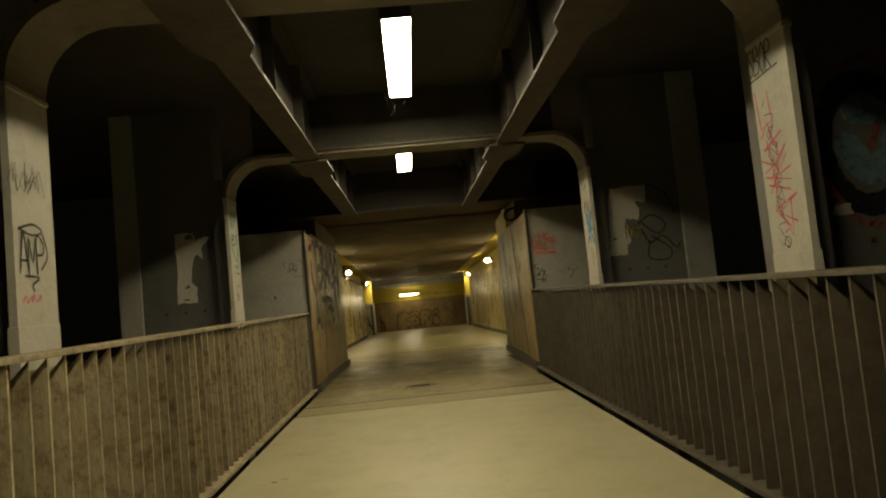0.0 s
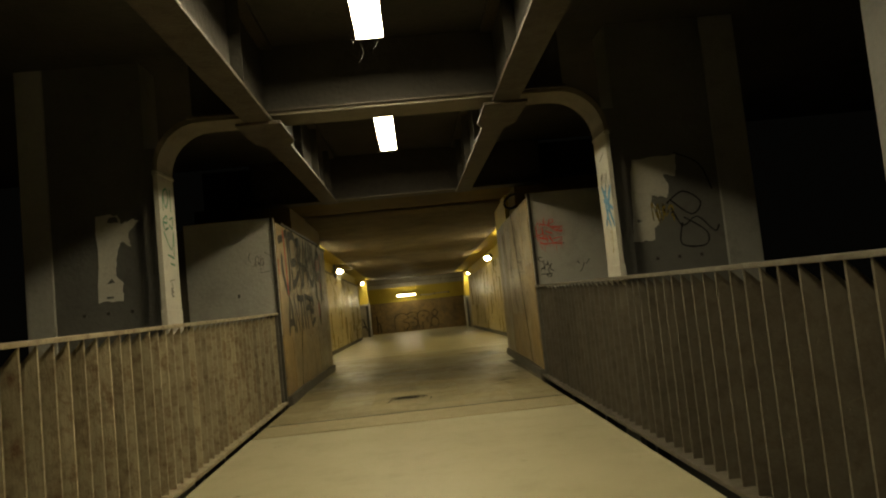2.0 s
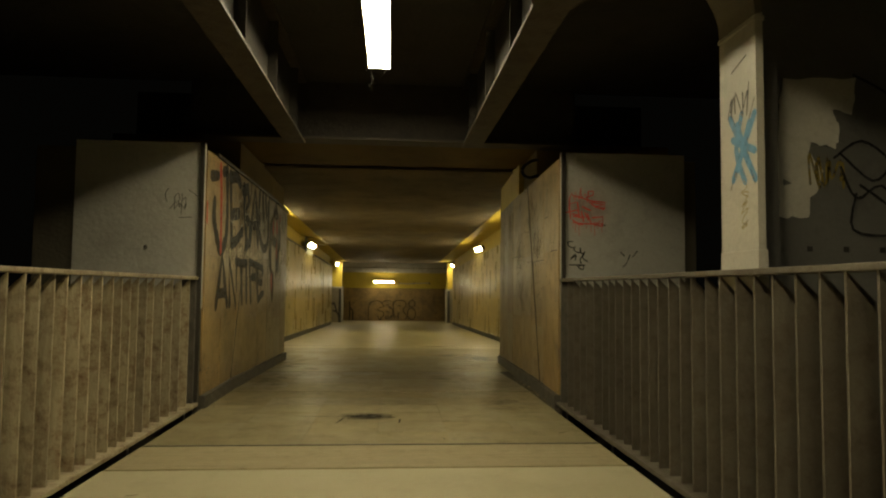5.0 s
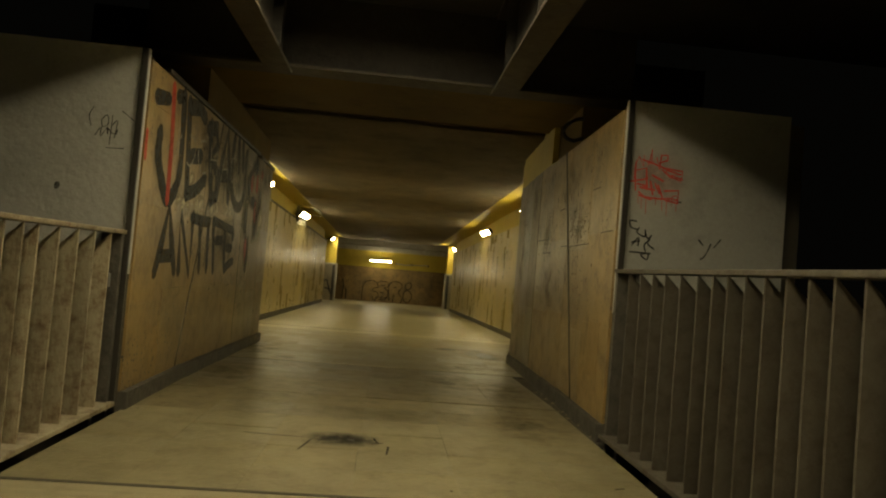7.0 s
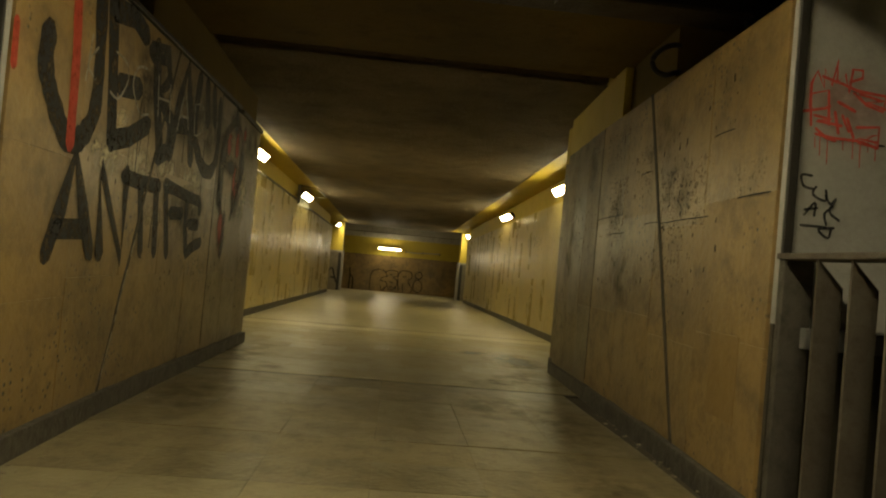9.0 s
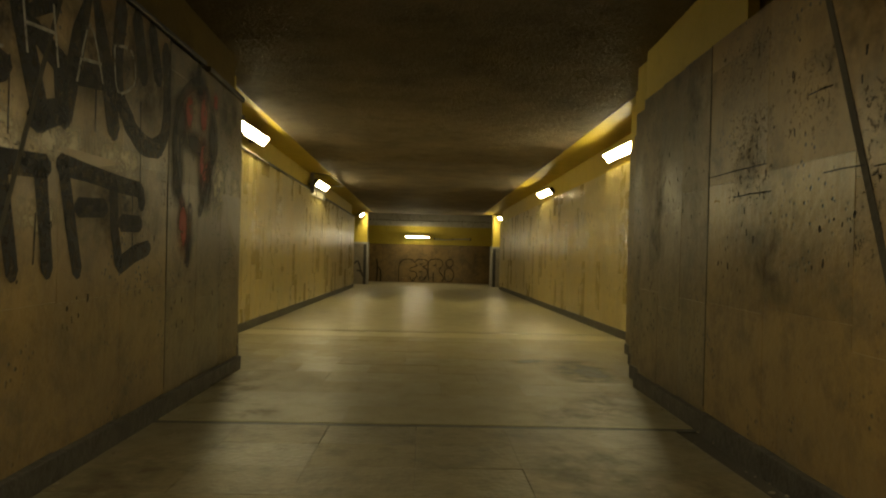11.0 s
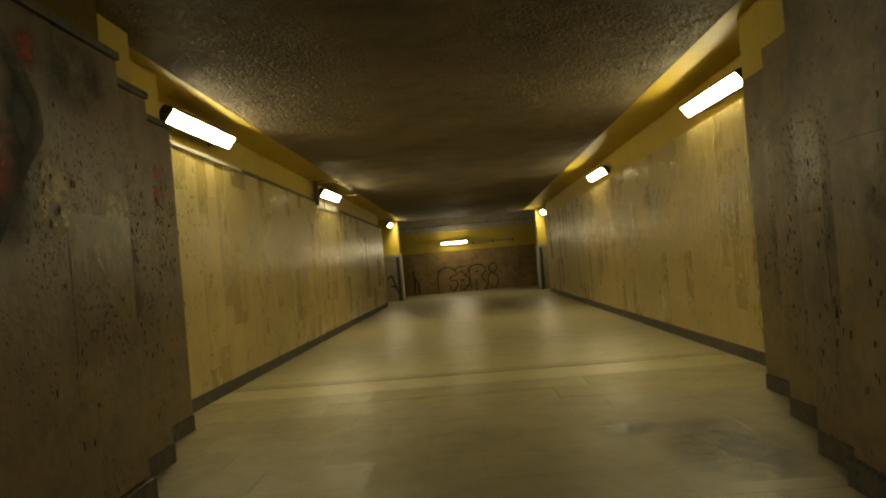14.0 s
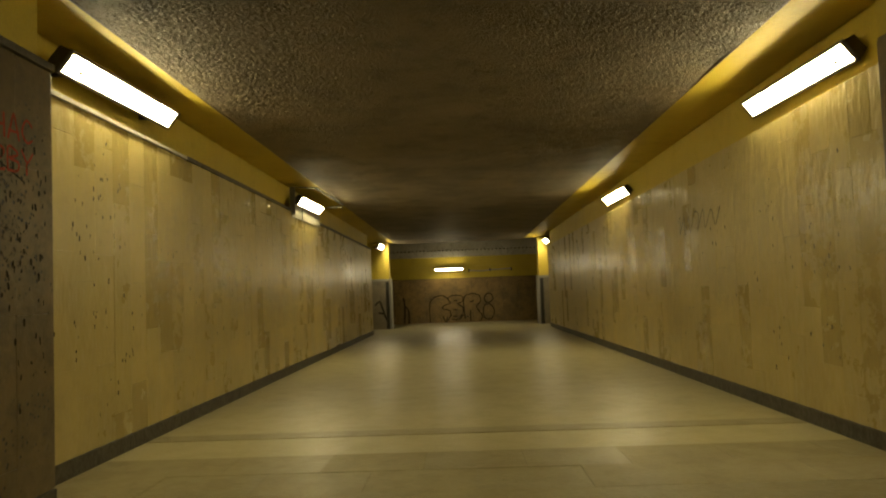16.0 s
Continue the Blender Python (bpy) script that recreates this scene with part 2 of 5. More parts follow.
STONEPIT = surface("stone_pit", (0.022, 0.017, 0.011), (0.035, 0.026, 0.016), rough=0.9)
MURALRED = paint("dull_red_mural", (0.32, 0.10, 0.07), 0.8)
MURALTEAL = paint("teal_mural", (0.16, 0.26, 0.28), 0.9)
MURALBLACK = paint("black_mural", (0.010, 0.010, 0.010), 0.95)
HALLTUBE = glow("hall_tube_light", (1.0, 0.86, 0.455), HALL_LAMP)
BRIDGETUBE = glow("bridge_tube_light", (1.0, 0.885, 0.57), BRIDGE_LAMP)
FARTUBE = glow("far_tube_light", (1.0, 0.87, 0.53), 70.0)
ENDTUBE = glow("end_tube_light", (1.0, 0.87, 0.55), END_LAMP)

# ---- building helpers ----
CREST, FALL = 10.0, 0.0215


def ground(y):
    """Height of the walking surface: level on the bridge, falling slightly along the hall."""
    return -FALL * max(0.0, y - CREST)


def roof(y):
    """How far wall tops and ceilings have come down: they follow the floor along the hall."""
    return -0.0225 * max(0.0, y - 11.66)


def box(bm, x0, x1, y0, y1, z0, z1, bevel=0.0, fall=False):
    verts = [bm.verts.new((x, y, z + ((ground(y) if z < 1 else roof(y)) if fall else 0))) for z in (z0, z1) for y in (y0, y1) for x in (x0, x1)]
    a, b, c, d, e, f, g, h = verts
    faces = [bm.faces.new(q) for q in ((a, c, d, b), (e, f, h, g), (a, b, f, e), (c, g, h, d), (a, e, g, c), (b, d, h, f))]
    if bevel:
        bmesh.ops.bevel(bm, geom=list({k for q in faces for k in q.edges}), offset=bevel, segments=2, affect="EDGES", profile=0.6)
    return bm


def prism(bm, outline, axis, a, b):
    """Extrudes a 2D outline along an axis from a to b. Outlines: (y, z) along x, (x, z) along y, (x, y) along z."""
    def place(u, v, w):
        return {"x": (w, u, v), "y": (u, w, v), "z": (u, v, w)}[axis]
    lo = [bm.verts.new(place(u, v, a)) for u, v in outline]
    hi = [bm.verts.new(place(u, v, b)) for u, v in outline]
    bm.faces.new(lo)
    bm.faces.new(hi[::-1])
    k = len(outline)
    for i in range(k):
        bm.faces.new((lo[i], hi[i], hi[(i + 1) % k], lo[(i + 1) % k]))
    bmesh.ops.recalc_face_normals(bm, faces=bm.faces)
    return bm


def tube(bm, points, radius, sides=8):
    rings = []
    pts = [Vector(p) for p in points]
    for i, p in enumerate(pts):
        way = (pts[min(i + 1, len(pts) - 1)] - pts[max(i - 1, 0)]).normalized()
        q = way.to_track_quat("Z", "Y")
        rings.append([bm.verts.new(p + q @ Vector((radius * math.cos(2 * math.pi * s / sides), radius * math.sin(2 * math.pi * s / sides), 0))) for s in range(sides)])
    for r, s in zip(rings, rings[1:]):
        for i in range(sides):
            bm.faces.new((r[i], r[(i + 1) % sides], s[(i + 1) % sides], s[i]))
    bm.faces.new(rings[0][::-1])
    bm.faces.new(rings[-1])
    return bm


def mesh_of(bm, name, material):
    me = bpy.data.meshes.new(name)
    bm.to_mesh(me)
    bm.free()
    me.materials.append(material)
    return me


def part(name, bm, material, parent=None, label=""):
    ob = new(name, mesh_of(bm, name, material))
    ob.parent = parent
    return tagged(ob, label) if label else ob


def piece(name, mesh, m, parent):
    ob = new(name, mesh)
    ob.parent = parent
    ob.matrix_basis = m
    return ob


def thing(name, label, category, group="", at=(0, 0, 0)):
    ob = new(name)
    ob.location = at
    return tagged(ob, label, category, group)


def setting(name, bm, material, label="", category=""):
    return tagged(part(name, bm, material), label, category, kind="structure")


B = bmesh.new
HALL_L, HALL_R = -1.78, 2.68        # hall wall faces
THROAT_L, THROAT_R = -1.10, 1.74    # faces of the narrower throat walls
DECK_L, DECK_R = -1.10, 1.69

# ---- floor ----
bm = box(B(), DECK_L, DECK_R, -4.0, 7.24, -0.25, 0.0)
box(bm, DECK_L + 0.003, DECK_R - 0.003, -3.99, 9.0, -0.24, -0.03)
floor = setting("floor_bridge", bm, DECK, "pale khaki painted concrete bridge deck, scuffed", "floor")
bm = box(B(), DECK_L, DECK_R, 7.76, 9.0, -0.25, -0.012)
box(bm, -1.4, 2.05, 9.0, 10.0, -0.25, -0.012)
box(bm, -1.4, 2.05, 10.0, 11.60, -0.25, -0.012, fall=True)
box(bm, -1.4, 2.05, 11.5, 11.8, -0.26, -0.05, fall=True)
floor_throat = setting("floor_throat", bm, GROUT, "worn stone floor slabs with dark joints", "floor")
bm = B()
for y0, y1 in ((11.64, 20.0), (20.0, 26.0), (26.0, 34.0)):
    box(bm, -3.4, 4.4, y0, y1, -0.25, -0.010, fall=True)
floor_hall = setting("floor_hall", bm, GROUT, "smooth khaki hall floor falling gently away", "floor")
part("expansion_strip", box(B(), DECK_L + 0.01, DECK_R - 0.01, 7.25, 7.75, -0.2, 0.004, 0.003), SCREED, floor, "brown worn strip across the deck")
part("strip_edge", box(B(), DECK_L + 0.01, DECK_R - 0.01, 7.755, 7.775, -0.1, 0.006, 0.002), GROUT, floor)
part("joint_cover", box(B(), -1.2, 1.9, 11.595, 11.645, -0.1, -0.003, 0.002, fall=True), DARKMETAL, floor_throat, "dark expansion joint")
# the smooth part of the hall floor
bm = B()
box(bm, -3.4, 4.4, 15.62, 20.0, -0.05, 0.0, fall=True)
box(bm, -3.4, 4.4, 20.0, 34.0, -0.05, 0.0, fall=True)
part("screed", bm, HALLFLOOR, floor_hall)
bm = box(B(), HALL_L + 0.02, HALL_R - 0.02, 16.12, 16.30, -0.05, 0.003, 0.001, fall=True)
part("screed_joint", bm, HALLTILE, floor_hall, "slightly darker band across the floor")

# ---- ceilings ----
# The slab reaches far beyond the bridge, added to close off the sky.
setting("ceiling_bridge", box(B(), -60, 60, -60, 10.3, 2.98, 3.2), NEARBLACK, "near-black ceiling slab over the bridge", "ceiling")
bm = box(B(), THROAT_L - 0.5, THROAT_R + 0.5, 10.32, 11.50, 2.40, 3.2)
setting("ceiling_throat", bm, YELLOWDIMSOOT, "yellow painted soffit, darkened for soot and dim light", "ceiling")
def stucco(bm, x0, x1, y0, y1, step, z, height):
    """The rough underside of a rendered ceiling."""
    nx, ny = round((x1 - x0) / step), round((y1 - y0) / step)
    rng = np.random.default_rng(7)
    rough = rng.uniform(-1, 1, (nx + 1, ny + 1)) ** 3 * height
    rough += 0.5 * height * (np.roll(rough, 1, 0) + np.roll(rough, 1, 1)) / max(height, 1e-6) * 0.6
    verts = [[None] * (ny + 1) for _ in range(nx + 1)]
    for i in range(nx + 1):
        x = x0 + (x1 - x0) * i / nx
        for j in range(ny + 1):
            y = y0 + (y1 - y0) * j / ny
            wave = 0.012 * noise.noise(Vector((x * 1.3, y * 1.1, 0.3))) + 0.003 * noise.noise(Vector((x * 6, y * 6, 1.3)))
            edge = 0.0 if i in (0, nx) or j in (0, ny) else 1.0
            verts[i][j] = bm.verts.new((x, y, z + roof(y) + edge * (wave + rough[i, j])))
    for i in range(nx):
        for j in range(ny):
            bm.faces.new((verts[i][j], verts[i][j + 1], verts[i + 1][j + 1], verts[i + 1][j]))


EDGE_W, EDGE_E = -1.44, 2.21      # where the stucco ends
bm = B()
box(bm, EDGE_W, EDGE_E, 11.66, 30.6, 2.415, 2.9, fall=True)
stucco(bm, EDGE_W, EDGE_E, 11.66, 18.6, 0.0105, 2.39, 0.0044)
stucco(bm, EDGE_W, EDGE_E, 18.6, 30.6, 0.035, 2.39, 0.005)
for x in (EDGE_W, EDGE_E - 0.015):
    box(bm, x, x + 0.015, 11.66, 30.6, 2.39, 2.44, fall=True)
box(bm, EDGE_W, EDGE_E, 30.585, 30.6, 2.39, 2.44, fall=True)
ceiling_hall = setting("ceiling_hall", bm, STUCCO, "dark brown rough stucco ceiling", "ceiling")
setting("ceiling_joint", box(B(), -2.6, 3.4, 11.50, 11.66, 2.56, 3.2), NEARBLACK, "black gap between two slabs", "ceiling")
for name, x0, x1 in (("ceiling_edge_west", -2.6, EDGE_W - 0.001), ("ceiling_edge_east", EDGE_E + 0.001, 3.4)):
    setting(name, box(B(), x0, x1, 11.66, 30.6, 2.418, 2.9, fall=True), YELLOW, "yellow painted ceiling margin", "ceiling")
setting("ceiling_end", box(B(), -3.4, 4.4, 30.602, 34.0, 2.20, 2.5), NEARBLACK, "dark raised ceiling before the far wall", "ceiling")
# beam on the line where the bridge meets the throat
beam_portal = setting("beam_portal", box(B(), -1.6, 2.2, 10.18, 10.31, 2.415, 2.98, 0.01), SOOTSTEEL, "dark brown steel cross beam over the throat", "beam")
part("bottom_flange", box(B(), -1.55, 2.15, 10.08, 10.316, 2.39, 2.413, 0.004), STEEL, beam_portal, "rusty bottom flange")

# ---- walls ----
SPLAY_W, SPLAY_E = -0.008, 0.0375     # the throat widens a little towards the hall


def splayed(bm, k):
    for v in bm.verts:
        v.co.x += k * (v.co.y - 9.0)
    return bm


def tile_wall(wall, side, x, y0, y1, patterns, material, width=0.30, top=2.04, splay=0.0, base=0.10):
    """Lays stone tiles on a wall face in columns whose rows are staggered; side +1 looks towards +x."""
    count = max(1, round((y1 - y0) / width))
    w = (y1 - y0) / count
    made = {}
    for i in range(count):
        y = y0 + (i + 0.5) * w
        pattern = random.choice(patterns)
        k = (top + roof(y) - base - ground(y)) / sum(pattern)
        z = base
        for h in pattern:
            if h not in made:
                t = B()
                box(t, -0.012, 0.012, -w / 2 + 0.0004, w / 2 - 0.0004, 0.0004, h - 0.0004, 0.0012)
                made[h] = mesh_of(t, "tile", material)
            proud = random.uniform(-0.0012, 0.0012)
            at = pose(x - side * 0.012 + proud + splay * (y - 9.0), y, z + ground(y), 0, random.uniform(-0.12, 0.12), random.uniform(-0.12, 0.12) - math.degrees(math.atan(splay)))
            piece("tile", made[h], at @ Matrix.Diagonal((1, 1, k, 1)), wall)
            z += h * k


def wall_block(name, side, x, y0, y1, top, back, material=GROUT, label="", fall=True, splay=0.0):
    """A wall whose face stands at x, going back behind it."""
    f = x - side * 0.016
    bm = splayed(box(B(), min(f, back), max(f, back), y0, y1, -0.3, top, fall=fall), splay)
    return setting(name, bm, material, label, "wall")


W1, W2 = -1.30, -1.515              # faces of the stepped walls
E1, E2, E3 = 1.955, 2.155, 2.34
W = "wall of mottled ochre stone tiles, stained and pitted"
# west side of the throat and its steps outward
throat_w = wall_block("wall_throat_west", 1, THROAT_L, 9.0, 13.30, 2.04, -2.4, label="ochre stone tile wall covered in black spray letters", splay=SPLAY_W)
step_w1 = wall_block("wall_step_west_1", 1, W1, 13.30, 13.92, 2.025, -2.4, label=W)
step_w2 = wall_block("wall_step_west_2", 1, W2, 13.92, 14.70, 2.025, -2.4, label=W)
hall_w = wall_block("wall_hall_west", 1, HALL_L, 14.70, 27.95, 2.06, -2.4, label=W)
throat_e = wall_block("wall_throat_east", -1, THROAT_R, 9.0, 12.85, 2.04, 2.9, label=W, splay=SPLAY_E)
step_e1 = wall_block("wall_step_east_1", -1, E1, 12.85, 13.25, 2.03, 3.2, label=W)
step_e2 = wall_block("wall_step_east_2", -1, E2, 13.25, 13.93, 1.99, 3.2, label=W)
step_e3 = wall_block("wall_step_east_3", -1, E3, 13.93, 14.64, 1.99, 3.2, label=W)
hall_e = wall_block("wall_hall_east", -1, HALL_R, 14.64, 28.85, 2.05, 3.2, label=W)

# skirting: dark grey strips, slightly proud
def skirting(wall, side, x, y0, y1, h=0.10, splay=0.0):
    a, b = sorted((x + side * (0.035 if splay else 0.012), x - side * 0.05))
    for u, v in ((y0, CREST), (CREST, y1)) if y0 < CREST else ((y0, y1),):
        part("baseboard", splayed(box(B(), a, b, u, v, -0.05, h, 0.004, fall=True), splay), GREYBASE, wall, "dark grey skirting")


for wall, side, x, y0, y1 in ((throat_w, 1, THROAT_L, 9.02, 13.30), (step_w1, 1, W1, 13.28, 13.92), (step_w2, 1, W2, 13.90, 14.70), (hall_w, 1, HALL_L, 14.68, 27.95),
                              (throat_e, -1, THROAT_R, 9.02, 12.85), (step_e1, -1, E1, 12.83, 13.25), (step_e2, -1, E2, 13.23, 13.93), (step_e3, -1, E3, 13.91, 14.64), (hall_e, -1, HALL_R, 14.62, 28.85)):
    skirting(wall, side, x, y0, y1, splay={throat_w: SPLAY_W, throat_e: SPLAY_E}.get(wall, 0.0))

# yellow painted walls above the tiles
def upper(name, side, x, y0, y1, z0, z1, back, material=YELLOW, label="yellow painted band above the tiles", splay=0.0):
    setting(name, splayed(box(B(), min(x, back), max(x, back), y0, y1, z0, z1, fall=True), splay), material, label, "wall")


upper("wall_upper_west_1", 1, THROAT_L - 0.05, 10.40, 13.26, 2.08, 2.46, -2.4, YELLOWDIMSOOT, splay=SPLAY_W)
upper("wall_upper_west_2", 1, W1 - 0.05, 13.26, 13.88, 2.07, 2.46, -2.4)
upper("wall_upper_west_3", 1, W2 - 0.05, 13.88, 14.68, 2.07, 2.46, -2.4)
upper("wall_upper_west_4", 1, HALL_L - 0.09, 14.68, 27.95, 2.09, 2.46, -2.4)
upper("wall_upper_east_1", -1, THROAT_R + 0.06, 10.36, 11.20, 2.04, 2.46, 3.2, YELLOWDIMSOOT, splay=SPLAY_E)
upper("wall_upper_east_2", -1, THROAT_R + 0.004, 11.20, 12.83, 2.04, 2.46, 3.2, splay=SPLAY_E)
upper("wall_upper_east_3", -1, E1 + 0.004, 12.83, 13.25, 2.03, 2.46, 3.2)
upper("wall_upper_east_4", -1, E2 + 0.004, 13.25, 13.93, 1.99, 2.46, 3.2)
upper("wall_upper_east_5", -1, E3 + 0.004, 13.93, 14.64, 1.99, 2.46, 3.2)
upper("wall_upper_east_6", -1, HALL_R + 0.06, 14.64, 28.85, 2.05, 2.46, 3.2)

# coping strips on the west walls
def coping(wall, x, y0, y1, z, w=0.10, out=0.022, splay=0.0):
    part("coping", splayed(box(B(), x - w, x + out, y0, y1, z, z + 0.038, 0.005, fall=True), splay), GREYBASE, wall, "dark grey coping strip")


coping(throat_w, THROAT_L, 12.45, 13.30, 2.04, splay=SPLAY_W)
coping(step_w1, W1, 13.32, 13.92, 2.025)
coping(step_w2, W2, 13.94, 14.70, 2.025)
coping(hall_w, HALL_L, 16.92, 20.23, 2.06, 0.088, 0.012)
coping(hall_w, HALL_L, 21.98, 27.95, 2.06, 0.088, 0.012)
# The pale material here paints the lamplight on this stretch of coping.
part("coping", box(B(), HALL_L - 0.088, HALL_L + 0.014, 14.74, 16.91, 2.06, 2.09, 0.004, fall=True), CONCRETE, hall_w, "coping stretch lightened for the lamp above it")
part("coping", splayed(box(B(), THROAT_L - 0.06, THROAT_L + 0.015, 9.3, 12.4, 2.045, 2.075, 0.006), SPLAY_W), DARKMETAL, throat_w, "dark bent metal strip along the wall top")

# far end: stubs, end wall, pale beam
END = 33.1
STUB = 30.36
for name, x0, x1, low in (("wall_stub_west", -3.4, -1.60, 0.955), ("wall_stub_east", 2.60, 4.4, 0.90)):
    stub = setting(name, box(B(), x0, x1, STUB, STUB + 0.3, -0.9, low), STUBGREY, "pale worn wall beside the far opening", "wall")
    inner, s = (x1, 1) if x1 < 0 else (x0, -1)
    part("upper_band", box(B(), x0, x1, STUB - 0.01, STUB + 0.3, low, 2.19), YELLOW, stub, "yellow painted upper band")
    part("jamb", box(B(), min(inner, inner + s * 0.05), max(inner, inner + s * 0.05), STUB - 0.1, STUB + 0.3, -0.9, low + 0.02, 0.006), CONCRETE, stub)
    part("cap", box(B(), x0, x1, STUB - 0.025, STUB - 0.011, low - 0.05, low + 0.015, 0.004), CONCRETE, stub, "pale dusty cap strip")
    part("post", box(B(), min(inner - s * 0.02, inner - s * 0.11), max(inner - s * 0.02, inner - s * 0.11), STUB - 0.06, STUB - 0.002, -0.6, low - 0.06, 0.006), DARKMETAL, stub, "dark metal post")
end_wall = setting("wall_end", box(B(), -3.4, 4.4, END + 0.016, END + 0.3, -1.0, 0.93), GROUT, "far stone wall with outlined bubble letters", "wall")
part("upper_band", box(B(), -3.4, 4.4, END - 0.01, END + 0.3, 0.93, 1.31), YELLOW, end_wall, "yellow painted band")
part("upper_band", box(B(), -3.4, 4.4, END - 0.16, END + 0.3, 1.31, 1.61), YELLOW, end_wall, "yellow painted ledge")
beam_end = setting("beam_end", box(B(), -3.4, 4.4, END - 0.22, END + 0.3, 1.612, 1.80, 0.008), BEAMGREY, "worn grey-beige concrete beam over the far wall", "beam")
part("upper_beam", box(B(), -3.4, 4.4, END - 0.17, END + 0.3, 1.84, 2.19, 0.008), BEAMGREY, beam_end)
part("shadow_gap", box(B(), -3.4, 4.4, END - 0.13, END + 0.3, 1.801, 1.839), GROUT, beam_end)
tooth = mesh_of(box(B(), -0.032, 0.032, END - 0.20, END - 0.12, 1.800, 1.842, 0.004), "tooth", BEAMGREY)
for i in range(42):
    piece("tooth", tooth, pose(-1.9 + i * 0.122, 0, 0), beam_end)
setting("wall_side_west", box(B(), -3.6, -3.4, 27.7, 33.4, -1, 2.9), CONCRETE, "plain side passage wall", "wall")
setting("wall_side_east", box(B(), 4.4, 4.6, 28.5, 33.4, -1, 2.9), CONCRETE, "plain side passage wall", "wall")
setting("wall_return_west", box(B(), -3.4, -2.4, 27.75, 27.95, -1, 2.9), CONCRETE, "plain return wall", "wall")
setting("wall_return_east", box(B(), 3.2, 4.4, 28.65, 28.85, -1, 2.9), CONCRETE, "plain return wall", "wall")
setting("ceiling_end_west", box(B(), -3.6, -2.6, 27.7, 30.6, 2.02, 2.3), STUCCO, "dark ceiling of the side passage", "ceiling")
setting("ceiling_end_east", box(B(), 3.4, 4.6, 28.6, 30.6, 2.02, 2.3), STUCCO, "dark ceiling of the side passage", "ceiling")

# unseen ground under and beside the bridge, black for the unlit space
setting("ground", box(B(), -60, 60, -60, 60, -1.9, -1.6), NEARBLACK, "unseen ground, black for the dark void below", "ground")

# ---- grey cladding boxes at the bridge end ----
def grey_box(name, x0, x1, edge):
    inner = 0.07 if edge > 0 else 0.0
    outer = 0.0 if edge > 0 else 0.07
    bm = box(B(), x0, x1, 8.985, 9.014, 0.78, 2.09, 0.003)
    box(bm, x0 + inner, x1 - outer, 9.014, 9.6, 0.78, 2.088)
    w = setting(name, bm, GREYPAINT, "grey painted cladding wall with scrawled tags", "wall")
    part("ledge", box(B(), x0 + inner, x1 - outer, 8.90, 9.6, 0.70, 0.778, 0.006), DIMPAINT, w, "dark ledge under the cladding")
    part("plinth", box(B(), x0 + inner, x1 - outer, 9.1, 9.6, -1.6, 0.698), NEARBLACK, w, "black recess below")
    part("corner_trim", box(B(), edge - 0.018, edge + 0.018, 8.968, 8.984, 0.02, 2.085, 0.004), DARKMETAL, w, "dark metal corner strip")
    return w


grey_e = grey_box("wall_cladding_east", THROAT_R + 0.01, 2.80, THROAT_R + 0.03)
grey_w = grey_box("wall_cladding_west", -2.10, THROAT_L - 0.01, THROAT_L - 0.03)
# slanted joints in the throat walls
part("slanted_joint", splayed(prism(B(), [(10.55, 2.045), (10.585, 2.045), (9.86, 0.1), (9.825, 0.1)], "x", THROAT_R - 0.004, THROAT_R + 0.02), SPLAY_E), GROUT, throat_e, "dark slanted joint strip")
part("slanted_joint", splayed(prism(B(), [(10.74, 2.045), (10.765, 2.045), (10.02, 0.1), (9.995, 0.1)], "x", THROAT_L - 0.02, THROAT_L + 0.004), SPLAY_W), GROUT, throat_w, "dark slanted joint strip")


# ---- steel portal frames and beams over the bridge ----
def arch(left, right, spring, r, foot):
    pts = [(left, foot)]
    pts += [(left + r - r * math.cos(a), spring + r * math.sin(a)) for a in [i * math.pi / 16 for i in range(9)]]
    pts += [(right - r + r * math.sin(a), spring + r * math.cos(a)) for a in [i * math.pi / 16 for i in range(9)]]
    return pts + [(right, foot)]


